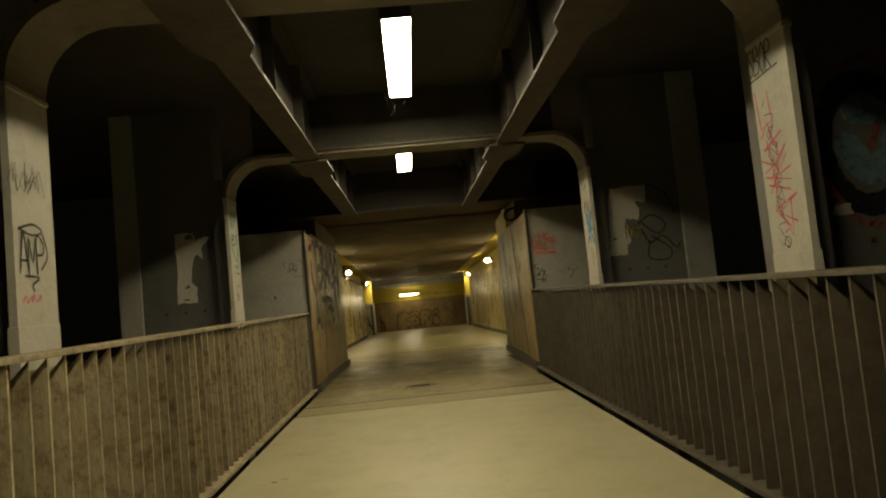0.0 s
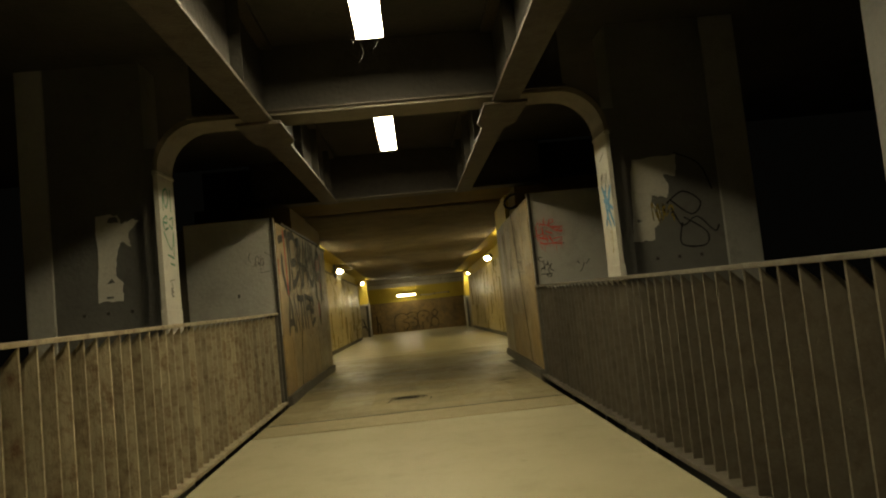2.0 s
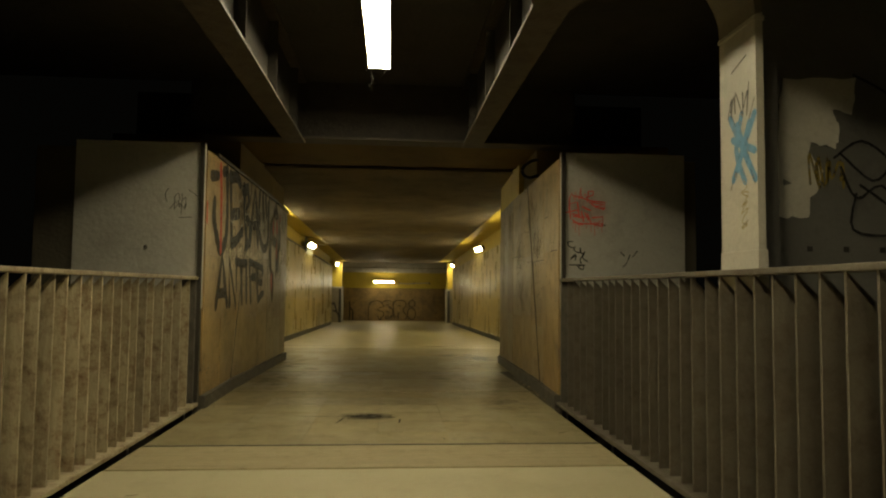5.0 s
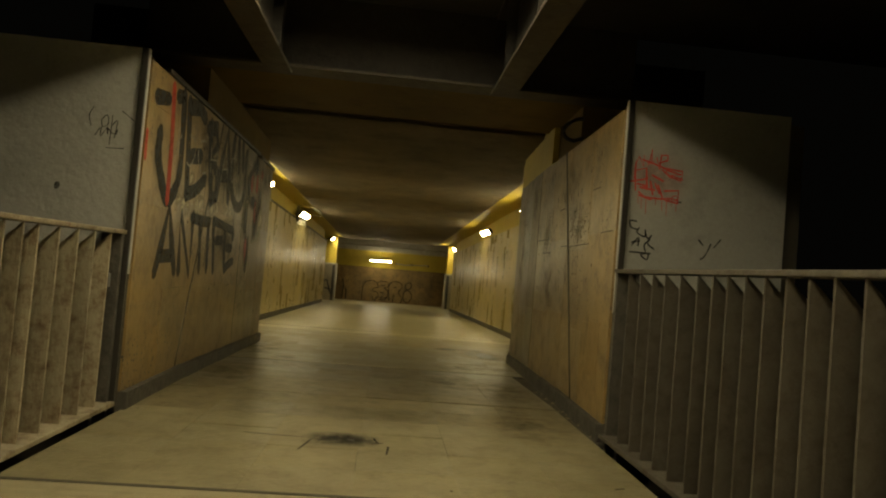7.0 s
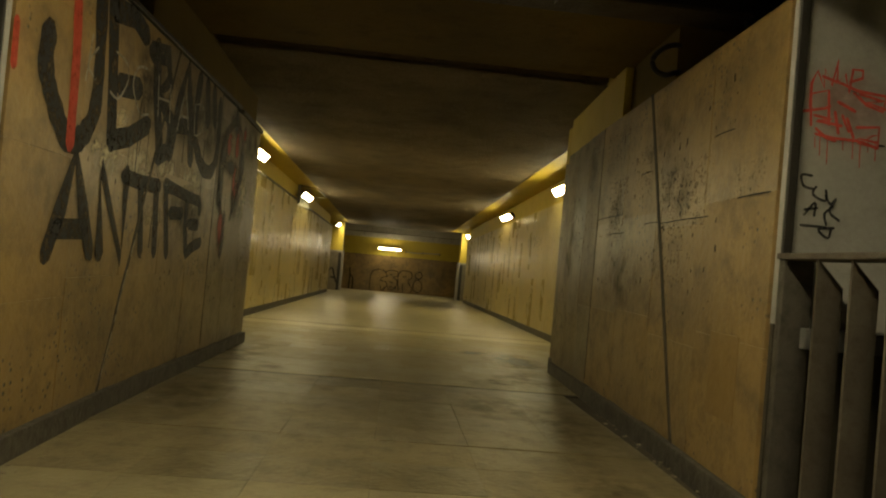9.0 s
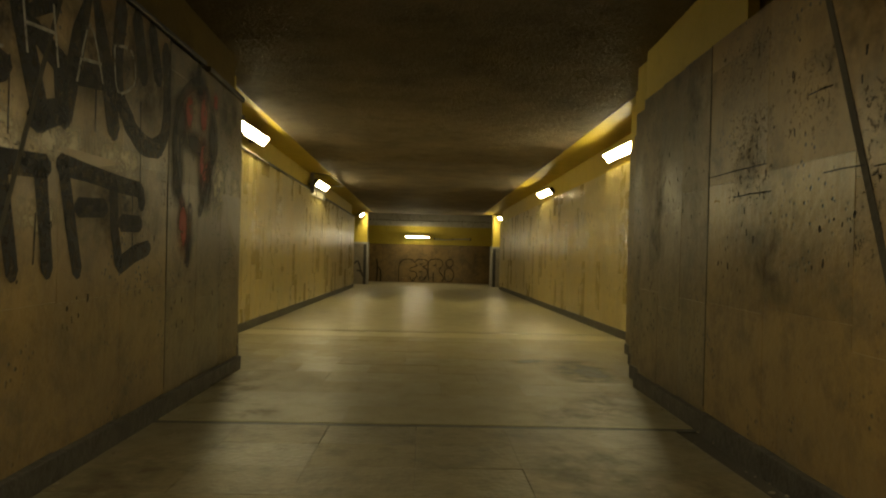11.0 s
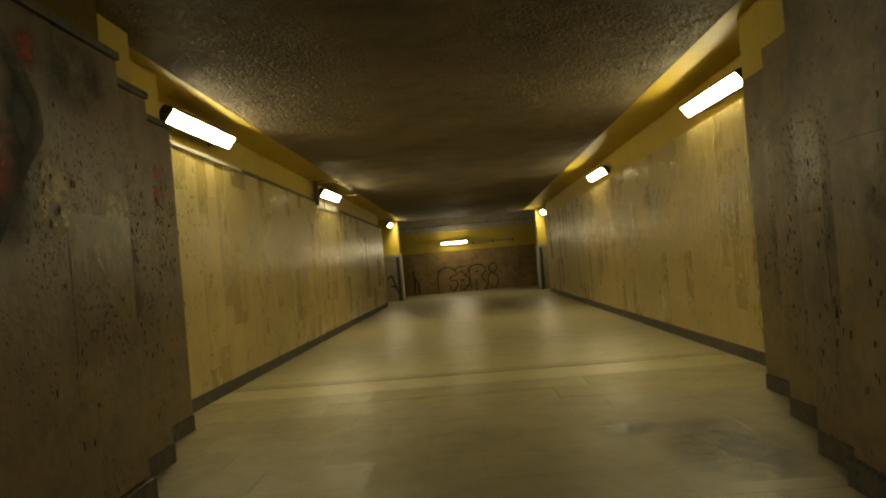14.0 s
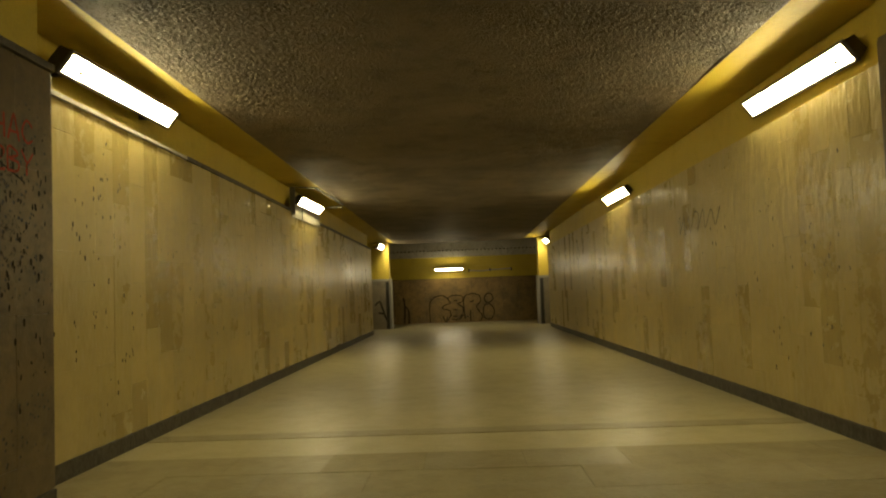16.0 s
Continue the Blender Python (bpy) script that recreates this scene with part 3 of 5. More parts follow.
def portal_frame(y):
    p = thing("portal_frame", "cream-painted steel portal frame with rounded corners and tags", "frame", "portal frames over the bridge")
    inner = arch(-1.34, 1.86, 2.11, 0.32, -0.9)
    outer = arch(-1.372, 1.892, 2.12, 0.35, -0.9)
    for name, mat, k0, k1 in (("column", COLUMN, 0, 1), ("arch", ARCH, 1, 18), ("column", COLUMN, 18, 19)):
        bm = B()
        rows = [[bm.verts.new((x, y + d, z)) for x, z in line[k0:k1 + 1]] for line in (inner, outer) for d in (0.05, 0.35)]
        a, b, c, d = rows
        for i in range(k1 - k0):
            for q, r in ((a, b), (b, d), (d, c), (c, a)):
                bm.faces.new((q[i], q[i + 1], r[i + 1], r[i]))
        bmesh.ops.recalc_face_normals(bm, faces=bm.faces)
        part(name, bm, mat, p)
    for s, x in ((1, -1.34), (-1, 1.86)):
        part("column_base", box(B(), min(x + s * 0.004, x - s * 0.04), max(x + s * 0.004, x - s * 0.04), y + 0.047, y + 0.353, -0.9, 1.13, 0.003), COLUMN, p)
        part("collar", box(B(), min(x + s * 0.008, x - s * 0.04), max(x + s * 0.008, x - s * 0.04), y + 0.046, y + 0.354, 2.085, 2.105, 0.003), COLUMN, p)
        part("web_plate", box(B(), min(x - s * 0.034, x - s * 0.16), max(x - s * 0.034, x - s * 0.16), y + 0.165, y + 0.185, -0.9, 2.30), DIMPAINT, p)
    part("top_beam", box(B(), -1.1, 1.62, y + 0.15, y + 0.19, 2.47, 2.97), NEARBLACK, p, "dark web of the cross beam")
    part("top_flange", box(B(), -1.1, 1.62, y + 0.02, y + 0.33, 2.452, 2.47, 0.004), STEEL, p)
    return p


first = portal_frame(-0.2)
portals = [first] + [copy_thing(first, pose(0, d, 0)) for d in (3.2, 6.38)]


def long_beam(x0, x1):
    """A riveted steel beam running along the bridge."""
    b = thing("ceiling_beam", "dark brown steel beam under the bridge ceiling", "beam", "beams along the bridge")
    xm = (x0 + x1) / 2
    part("bottom_flange", box(B(), x0, x1, -4, 10.15, 2.355, 2.38, 0.004), STEEL, b)
    part("web", box(B(), xm - 0.008, xm + 0.008, -4, 10.15, 2.38, 2.95), NEARBLACK, b)
    part("top_flange", box(B(), x0, x1, -4, 10.15, 2.95, 2.978), STEEL, b)
    st = mesh_of(box(B(), x0 + 0.015, x1 - 0.015, -0.006, 0.006, 2.382, 2.948), "stiffener", NEARBLACK)
    for k in range(13):
        piece("stiffener", st, pose(0, -3.1 + k * 1.065, 0), b)
    g = mesh_of(prism(B(), [(x0 - 0.06, -0.27), (x1 + 0.06, -0.27), (x1 + 0.06, 0.27), (x1, 0.42), (x0, 0.42), (x0 - 0.06, 0.27)], "z", 2.335, 2.354), "gusset_plate", STEEL)
    for y in (-0.02, 3.18, 6.36):
        piece("gusset_plate", g, pose(0, y, 0), b)
    return b


long_beam(-0.68, -0.49)
long_beam(1.05, 1.24)


# ---- railings ----
def railing(name, x, s, top, ends, first, step, deep, material, label):
    """s: the side away from the walkway."""
    r = thing(name, label, "railing", "bridge railings")
    a, b = sorted((x - s * 0.015, x + s * 0.125))
    part("top_rail", box(B(), a, b, -3.9, 8.97, top - 0.023, top, 0.005), material, r, "flat top rail with chipped rusty edges")
    a, b = sorted((x - s * 0.04, x + s * 0.09))
    part("bottom_rail", box(B(), a, b, -3.9, 8.97, 0.03, 0.055, 0.004), material, r)
    out = [(0, 0.054), (s * deep, 0.054), (s * deep, top - 0.115), (0, top - 0.022)]
    bar = mesh_of(prism(B(), out, "y", -0.005, 0.005), "bar", material)
    low = min(ends) - 0.1
    places = list(ends) + [y for y in (first + k * step for k in range(-42, 40)) if y < low]
    for y in places:
        piece("bar", bar, pose(x + random.uniform(-0.003, 0.003), y + random.uniform(-0.004, 0.004), 0, 0, 0, random.uniform(-2.0, 2.0)), r)
    foot = mesh_of(box(B(), min(x - s * 0.005, x + s * 0.07), max(x - s * 0.005, x + s * 0.07), -0.02, 0.02, -0.2, 0.031, 0.003), "foot", DARKMETAL)
    for i in range(12):
        piece("foot", foot, pose(0, 8.75 - i * 1.06, 0), r)
    a, b = sorted((x - s * 0.005, x + s * 0.11))
    part("end_post", box(B(), a, b, 8.93, 8.962, -0.1, top - 0.024, 0.003), GREYBASE, r, "dark grimy end plate")
    return r


railing("railing", -1.145, -1, 1.028, (8.79, 8.60, 8.41, 8.22, 8.04), 3.262, 0.1256, 0.090, RAIL, "rust-flecked beige metal railing with angled flat bars")
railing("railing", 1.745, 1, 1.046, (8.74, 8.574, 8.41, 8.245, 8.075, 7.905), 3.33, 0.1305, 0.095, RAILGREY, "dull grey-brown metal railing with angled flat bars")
part("kerb_edge", box(B(), DECK_L - 0.012, DECK_L - 0.001, -4, 8.98, -0.25, -0.03), DARKMETAL, floor)
part("kerb_edge", box(B(), DECK_R + 0.001, DECK_R + 0.012, -4, 8.98, -0.25, -0.03), DARKMETAL, floor)


# ---- pier walls beside the bridge ----
def pier(name, x0, x1, y, pilaster, label, strip=PIERSHADE):
    w = setting(name, box(B(), x0, x1, y, y + 0.3, -1.6, 2.98), DIMPAINT, label, "wall")
    if pilaster:
        a, b = pilaster
        part("pilaster", box(B(), a, b, y - 0.015, y + 0.3, -1.6, 2.98, 0.01), strip, w, "paler grey end strip")
    bolt = mesh_of(box(B(), -0.012, 0.012, -0.006, 0.0, -0.012, 0.012, 0.003), "bolt", DARKMETAL)
    for k in range(3):
        piece("bolt", bolt, pose(x0 + 0.2 + k * 0.17, y - 0.001, 1.15), w)
        if "mural" in label:
            piece("bolt", bolt, pose(x0 + 0.2 + k * 0.17, y - 0.001, 1.23), w)
    return w


pier_e2 = pier("wall_pier_east_2", 2.02, 2.76, 6.45, (2.76, 3.03), "dark grey pier wall with torn poster and tags")
pier_w2 = pier("wall_pier_west_2", -2.20, -1.50, 6.45, (-2.40, -2.20), "dark grey pier wall with a torn poster", GREYPAINT)
pier_e1 = pier("wall_pier_east_1", 2.02, 3.1, 3.42, None, "dark pier wall with a painted mural")
pier_w1 = pier("wall_pier_west_1", -2.9, -1.50, 3.30, None, "dark grey pier wall")


def sheet(outline, y, t=0.004):
    return prism(B(), outline, "y", y - t, y)


def poster(outline, y, label):
    ob = part("torn_poster", sheet(outline, y), PAPER)
    return tagged(ob, label, "poster", "torn posters")


def ragged(points, amount, seed, steps=5):
    """Roughens an outline, as torn paper is."""
    rng = random.Random(seed)
    out = []
    for (x, z), (u, w) in zip(points, points[1:] + points[:1]):
        for k in range(steps):
            f = k / steps
            j = amount if k else 0
            out.append((x + (u - x) * f + rng.uniform(-j, j), z + (w - z) * f + rng.uniform(-j, j)))
    return out


poster(ragged([(2.05, 1.29), (2.215, 1.29), (2.225, 1.38), (2.27, 1.42), (2.29, 1.50), (2.22, 1.58), (2.23, 1.63), (2.35, 1.60), (2.37, 1.70), (2.34, 1.78), (2.43, 1.76), (2.455, 1.93), (2.11, 1.915), (2.085, 1.75), (2.075, 1.5)], 0.008, 3), 6.448,
       "torn white poster remnant on the grey pier")
poster(ragged([(-1.895, 1.23), (-1.72, 1.23), (-1.71, 1.36), (-1.76, 1.42), (-1.74, 1.60), (-1.70, 1.66), (-1.64, 1.62), (-1.65, 1.73), (-1.57, 1.80), (-1.63, 1.815), (-1.70, 1.79), (-1.72, 1.86), (-1.88, 1.86)], 0.01, 5), 6.448,
       "torn white poster remnant peeling at its edges")
poster(ragged([(2.205, 1.285), (2.31, 1.285), (2.30, 1.335), (2.22, 1.33)], 0.006, 8), 3.418, "small torn scrap of white paper")
part("poster_hole", sheet(ragged([(-1.80, 1.81), (-1.72, 1.80), (-1.73, 1.84), (-1.78, 1.845)], 0.006, 2, 3), 6.4435, 0.001), DIMPAINT, pier_w2)
part("poster_print", sheet([(-1.835, 1.255), (-1.785, 1.255), (-1.785, 1.27), (-1.835, 1.27)], 6.4435, 0.001), DIMPAINT, pier_w2)
part("poster_hole", sheet([(-1.83, 1.36), (-1.77, 1.37), (-1.79, 1.40)], 6.4435, 0.001), DIMPAINT, pier_w2)
part("poster_hole", sheet([(2.10, 1.43), (2.14, 1.44), (2.10, 1.46)], 6.4435, 0.001), DIMPAINT, pier_e2)


# ---- painted tags ----
LETTERS = {
    "A": [[(0, 0), (.42, 1), (.6, 1), (1, 0)], [(.1, .34), (.9, .34)]],
    "B": [[(0, 0), (0.05, 1), (.7, .95), (.8, .72), (.1, .55), (.9, .4), (.85, .05), (0, 0)]],
    "C": [[(.9, .8), (.5, 1), (.1, .7), (.1, .3), (.5, 0), (.95, .15)]],
    "E": [[(.95, 1), (.05, .95), (0, .05), (.95, 0)], [(.05, .52), (.75, .5)]],
    "F": [[(.95, 1), (.05, .95), (0.05, 0)], [(.05, .5), (.75, .5)]],
    "G": [[(.9, .8), (.5, 1), (.1, .7), (.1, .25), (.5, 0), (.9, .2), (.9, .45), (.5, .45)]],
    "H": [[(0, 0), (0.05, 1)], [(.95, 0), (.9, 1)], [(0, .5), (.9, .5)]],
    "I": [[(.5, 0), (.5, 1)]],
    "J": [[(-.25, 1), (.75, 1.02), (.72, .3), (.5, .03), (.25, .03), (.02, .35), (-.05, .62)]],
    "K": [[(0, 0), (0, 1)], [(.8, 1), (.05, .5), (.9, 0)]],
    "L": [[(0, 1), (0, 0), (.8, 0)]],
    "M": [[(0, 0), (.1, 1), (.5, .3), (.9, 1), (1, 0)]],
    "N": [[(0, 0), (.08, 1), (.85, 0), (.95, 1)]],
    "O": [[(.5, 1), (.1, .7), (.1, .3), (.5, 0), (.9, .3), (.9, .7), (.5, 1)]],
    "P": [[(0, 0), (.05, 1), (.8, .9), (.8, .6), (.05, .5)]],
    "R": [[(0, 0), (.05, 1), (.8, .9), (.8, .6), (.05, .5), (.9, 0)]],
    "S": [[(.9, .85), (.5, 1), (.1, .75), (.8, .35), (.5, 0), (.05, .15)]],
    "T": [[(-.1, .95), (1.0, 1)], [(.45, 1), (.5, 0)]],
    "U": [[(0, 1), (.1, .2), (.5, 0), (.9, .2), (.9, 1)]],
    "Y": [[(0, 1), (.5, .5), (1, 1)], [(.5, .5), (.45, 0)]],
    "Z": [[(0, 1), (.9, 1), (0, 0), (.95, 0)]],
    "2": [[(.05, .8), (.5, 1), (.9, .7), (0, 0), (.95, 0)]],
}


def smooth(line, k=4):
    """A rounded line through the points."""
    if len(line) < 3:
        return line
    out = []
    for i in range(len(line) - 1):
        p0, p1, p2, p3 = line[max(i - 1, 0)], line[i], line[i + 1], line[min(i + 2, len(line) - 1)]
        for j in range(k):
            t = j / k
            out.append(tuple(0.5 * (2 * b + (c - a) * t + (2 * a - 5 * b + 4 * c - d) * t * t + (3 * b - a - 3 * c + d) * t ** 3) for a, b, c, d in zip(p0, p1, p2, p3)))
    return out + [line[-1]]


def ribbon(bm, line, width, lift, layer):
    """A flat brush stroke in (u, v) lifted off the surface, with round ends."""
    pts = [Vector((*p, 0)) for p in line]
    left, right = [], []
    h = width / 2
    for i, p in enumerate(pts):
        way = pts[min(i + 1, len(pts) - 1)] - pts[max(i - 1, 0)]
        way = way.normalized() if way.length > 1e-9 else Vector((1, 0, 0))
        side = Vector((-way.y, way.x, 0)) * h * random.uniform(0.88, 1.1)
        if i == 0:
            left.append(p - way * h * 0.8 + side * 0.35), right.append(p - way * h * 0.8 - side * 0.35)
        left.append(p + side), right.append(p - side)
        if i == len(pts) - 1:
            left.append(p + way * h * 0.8 + side * 0.35), right.append(p + way * h * 0.8 - side * 0.35)
    z = lift + layer * 0.0003
    a = [bm.verts.new((v.x, v.y, z)) for v in left]
    b = [bm.verts.new((v.x, v.y, z)) for v in right]
    for i in range(len(a) - 1):
        bm.faces.new((b[i], b[i + 1], a[i + 1], a[i]))


def face_pose(kind, x, y, z):
    """The plane of a tag: which way its wall looks. u runs to the viewer's right, v up."""
    if kind == "east":      # a wall on the west side, looking towards +x
        return Matrix(((0, 0, 1, x), (1, 0, 0, y), (0, 1, 0, z), (0, 0, 0, 1)))
    if kind == "west":      # a wall on the east side, looking towards -x
        return Matrix(((0, 0, -1, x), (-1, 0, 0, y), (0, 1, 0, z), (0, 0, 0, 1)))
    return Matrix(((1, 0, 0, x), (0, 0, -1, y), (0, 1, 0, z), (0, 0, 0, 1)))   # looking towards -y


def strokes(parent, kind, at, lines, width, material, lift=0.003, rounded=True, name="graffiti", label=""):
    bm = B()
    for k, line in enumerate(lines):
        ribbon(bm, smooth(line) if rounded else line, width, lift, k)
    bm.transform(face_pose(kind, *at))
    if parent in (throat_w, throat_e):
        splayed(bm, SPLAY_W if parent is throat_w else SPLAY_E)
    ob = part(name, bm, material, parent, label)
    ob.matrix_parent_inverse = parent.matrix_basis.inverted()
    return ob


def word(text, w, h, gap=0.25, slant=0.0, wobble=0.03):
    lines, u = [], 0.0
    for ch in text:
        for line in LETTERS.get(ch, ()):
            lines.append([(u + x * w + slant * y * h + random.uniform(-wobble, wobble) * w, y * h + random.uniform(-wobble, wobble) * h) for x, y in line])
        u += w * (1 + gap)
    return lines


def scrawl(w, h, turns, seed, drift=1.0):
    """An unreadable looping tag."""
    rng = random.Random(seed)
    pts = []
    for i in range(turns * 3):
        pts.append((w * (drift * i / (turns * 3) + rng.uniform(-0.12, 0.16)), h * (0.5 + (0.5 if i % 2 else -0.5) * rng.uniform(0.35, 1))))
    return [pts]


SMUDGE = {}


def smudge(parent, kind, x, y, z, w, h, material, lift=0.0022, name="smudge"):
    """A soft patch w wide and h high lying on a wall face, or on the floor."""
    if material.name not in SMUDGE:
        bm = B()
        bm.faces.new([bm.verts.new(p) for p in ((-1, -1, 0), (1, -1, 0), (1, 1, 0), (-1, 1, 0))])
        SMUDGE[material.name] = mesh_of(bm, name, material)
    k = {"wall_throat_west": SPLAY_W, "wall_throat_east": SPLAY_E}.get(parent.name, 0.0)
    turn = Matrix.Rotation(-math.atan(k), 4, "Z")
    face = Matrix() if kind == "floor" else face_pose(kind, 0, 0, 0)
    at = Matrix.Translation((x + k * (y - 9.0), y, z))
    piece(name, SMUDGE[material.name], at @ turn @ face @ Matrix.Translation((0, 0, lift)) @ Matrix.Diagonal((w / 2, h / 2, 1, 1)), parent)


# big black words on the west wall of the throat, as (along the wall, height)
X = THROAT_L
HERE = (X, 0, 0)


def letter(lines, width, material, rounded=False):
    strokes(throat_w, "east", HERE, lines, width, material, rounded=rounded, label="thick black spray letter")


letter([[(9.13, 1.85), (9.36, 1.89)], [(9.52, 1.95), (9.66, 1.98)]], 0.095, BLACKSPRAY)
letter([[(9.65, 2.0), (9.69, 1.68), (9.69, 1.45), (9.62, 1.33), (9.52, 1.27), (9.42, 1.3), (9.29, 1.44), (9.24, 1.54), (9.25, 1.66)]], 0.115, BLACKSPRAY, True)
letter([[(9.78, 1.98), (9.84, 1.65), (9.89, 1.33)], [(9.89, 1.34), (10.09, 1.39), (10.33, 1.5)], [(9.92, 1.62), (10.17, 1.66)], [(9.80, 1.95), (10.04, 1.99), (10.2, 1.95)]], 0.12, BLACKSPRAY)
letter([[(10.38, 1.95), (10.42, 1.7), (10.56, 1.36)], [(10.3, 1.9), (10.55, 1.95), (10.62, 1.82), (10.45, 1.7), (10.68, 1.6), (10.7, 1.42), (10.52, 1.36)]], 0.125, BLACKSPRAY)
letter([[(10.72, 1.40), (10.82, 1.75), (10.93, 2.0), (11.04, 1.72), (11.14, 1.42)], [(10.8, 1.6), (11.1, 1.64)]], 0.12, FADEDSPRAY)
letter([[(11.2, 2.0), (11.16, 1.66), (11.3, 1.48), (11.48, 1.4), (11.68, 1.43), (11.77, 1.6), (11.74, 1.95)], [(11.37, 2.0), (11.45, 1.74)], [(11.55, 2.0), (11.64, 1.78)]], 0.115, FADEDSPRAY, True)
letter([[(9.38, 0.78), (9.47, 0.98), (9.56, 1.22), (9.67, 0.99), (9.78, 0.79)], [(9.44, 0.89), (9.7, 0.9)]], 0.095, BLACKSPRAY)
letter([[(9.88, 0.79), (9.82, 1.2), (10.14, 0.76), (10.12, 1.21)]], 0.095, BLACKSPRAY)
letter([[(10.08, 1.19), (10.34, 1.18), (10.6, 1.19)], [(10.32, 1.16), (10.4, 0.8)]], 0.085, BLACKSPRAY)
letter([[(10.56, 1.18), (10.62, 0.8)]], 0.085, BLACKSPRAY)
letter([[(10.72, 1.2), (10.79, 0.95), (10.84, 0.79)], [(10.7, 1.21), (10.9, 1.2), (11.17, 1.18), (11.44, 1.17)], [(10.84, 1.05), (11.06, 1.06)]], 0.085, BLACKSPRAY)
letter([[(11.15, 1.15), (11.17, 0.96), (11.22, 0.81)], [(11.24, 1.0), (11.44, 1.0)], [(11.23, 0.8), (11.38, 0.85), (11.55, 0.88)], [(11.44, 1.17), (11.46, 1.1)]], 0.085, BLACKSPRAY)
strokes(throat_w, "east", HERE, [[(9.42, 1.99), (9.47, 1.65), (9.49, 1.25)]], 0.075, REDSPRAY, 0.0042, label="red spray stripe")
strokes(throat_w, "east", HERE, [[(9.025, 1.62), (9.03, 1.46)]], 0.04, REDSPRAY, 0.004)
strokes(throat_w, "east", HERE, [[(10.03, 0.16), (10.12, 0.38)], [(10.14, 0.44), (10.24, 0.70)], [(10.27, 0.78), (10.30, 0.86)]], 0.016, WHITEMARK, 0.0055, False, name="chipped_edge")
# thin pale scrawl over the letters
strokes(throat_w, "east", HERE, [[(9.6, 1.76), (9.57, 1.55)], [(9.66, 1.72), (9.58, 1.62), (9.67, 1.57)], [(9.85, 1.76), (9.98, 1.74), (10.01, 1.66), (9.92, 1.55), (9.82, 1.56)], [(10.25, 1.79), (10.12, 1.76), (10.08, 1.65), (10.2, 1.54), (10.32, 1.56)],
                                 [(10.42, 1.8), (10.46, 1.58)], [(10.62, 1.8), (10.66, 1.58)], [(10.44, 1.68), (10.64, 1.7)], [(10.8, 1.56), (10.9, 1.82), (11.02, 1.6)], [(10.84, 1.66), (11.0, 1.68)], [(11.12, 1.8), (11.3, 1.82), (11.34, 1.68), (11.16, 1.6), (11.12, 1.8)]], 0.014, WHITEMARK, 0.0052, label="thin white scrawl")
# faded black and red blot
strokes(throat_w, "east", HERE, [[(12.28, 2.02), (12.27, 1.9)], [(12.27, 1.92), (11.98, 1.75), (11.88, 1.47), (11.96, 1.23), (12.04, 1.12)], [(12.34, 1.1), (12.53, 1.39), (12.66, 1.6), (12.47, 1.86), (12.27, 1.92)],
                                 [(12.16, 1.12), (12.13, 0.79)]], 0.075, THINSPRAY, 0.0062, label="washed-out black spray figure")
for k, (y, z, w, h) in enumerate(((12.27, 1.9, 0.5, 0.3), (11.98, 1.62, 0.32, 0.5), (11.95, 1.3, 0.25, 0.45), (12.58, 1.6, 0.3, 0.5), (12.45, 1.28, 0.35, 0.5), (12.25, 1.52, 0.6, 0.22), (12.15, 0.95, 0.22, 0.5))):
    smudge(throat_w, "east", X, y, z, w, h, WASHED, 0.0046 + k * 0.0001)
for k, (y, z, w, h) in enumerate(((12.12, 1.70, 0.24, 0.34), (12.38, 1.72, 0.22, 0.40), (12.4, 1.42, 0.28, 0.42), (12.04, 1.0, 0.24, 0.44), (12.62, 1.86, 0.18, 0.2))):
    smudge(throat_w, "east", X, y, z, w, h, BLOTRED, 0.0070 + k * 0.0001)
for k in range(10):
    strokes(throat_w, "east", (X, random.uniform(9.9, 12.6), random.uniform(0.75, 1.4)), [[(0, 0), (random.uniform(-0.02, 0.02), random.uniform(0.15, 0.5))]], random.uniform(0.006, 0.016), FADEDSPRAY, 0.0026, name="paint_run")
for y, z, w, h in ((9.85, 1.27, 0.5, 0.26), (10.25, 1.28, 0.6, 0.26), (10.75, 1.30, 0.7, 0.22), (11.2, 1.3, 0.7, 0.22), (10.55, 1.0, 0.4, 0.2), (9.98, 1.45, 0.25, 0.2)):
    smudge(throat_w, "east", X, y, z, w, h, CHALKGLINT, 0.0018)
# Two pale patches paint the lamps' glints near the wall's hall end.
for y, z, w, h in ((12.75, 1.3, 0.4, 0.6), (13.15, 1.15, 0.45, 0.8)):
    smudge(throat_w, "east", X, y, z, w, h, CHALKGLINT, 0.0018)
for k, (y, z, w, h) in enumerate(((10.35, 1.72, 0.8, 0.75), (10.95, 1.72, 0.9, 0.75), (11.55, 1.75, 0.9, 0.7), (11.2, 1.05, 1.3, 0.5), (12.95, 1.85, 0.7, 0.45))):
    smudge(throat_w, "east", X, y, z, w, h, GRIME, 0.0058 + k * 0.0003)
for k, (y, z, w, h) in enumerate(((12.75, 1.2, 0.5, 0.6), (13.1, 1.3, 0.5, 0.9), (11.9, 1.25, 0.4, 0.3), (10.6, 1.28, 0.6, 0.14), (13.0, 0.8, 0.5, 0.4))):
    smudge(throat_w, "east", X, y, z, w, h, PITTED, 0.0012 + k * 0.0001)
# worn and pitted patches on the east wall of the throat
E = THROAT_R
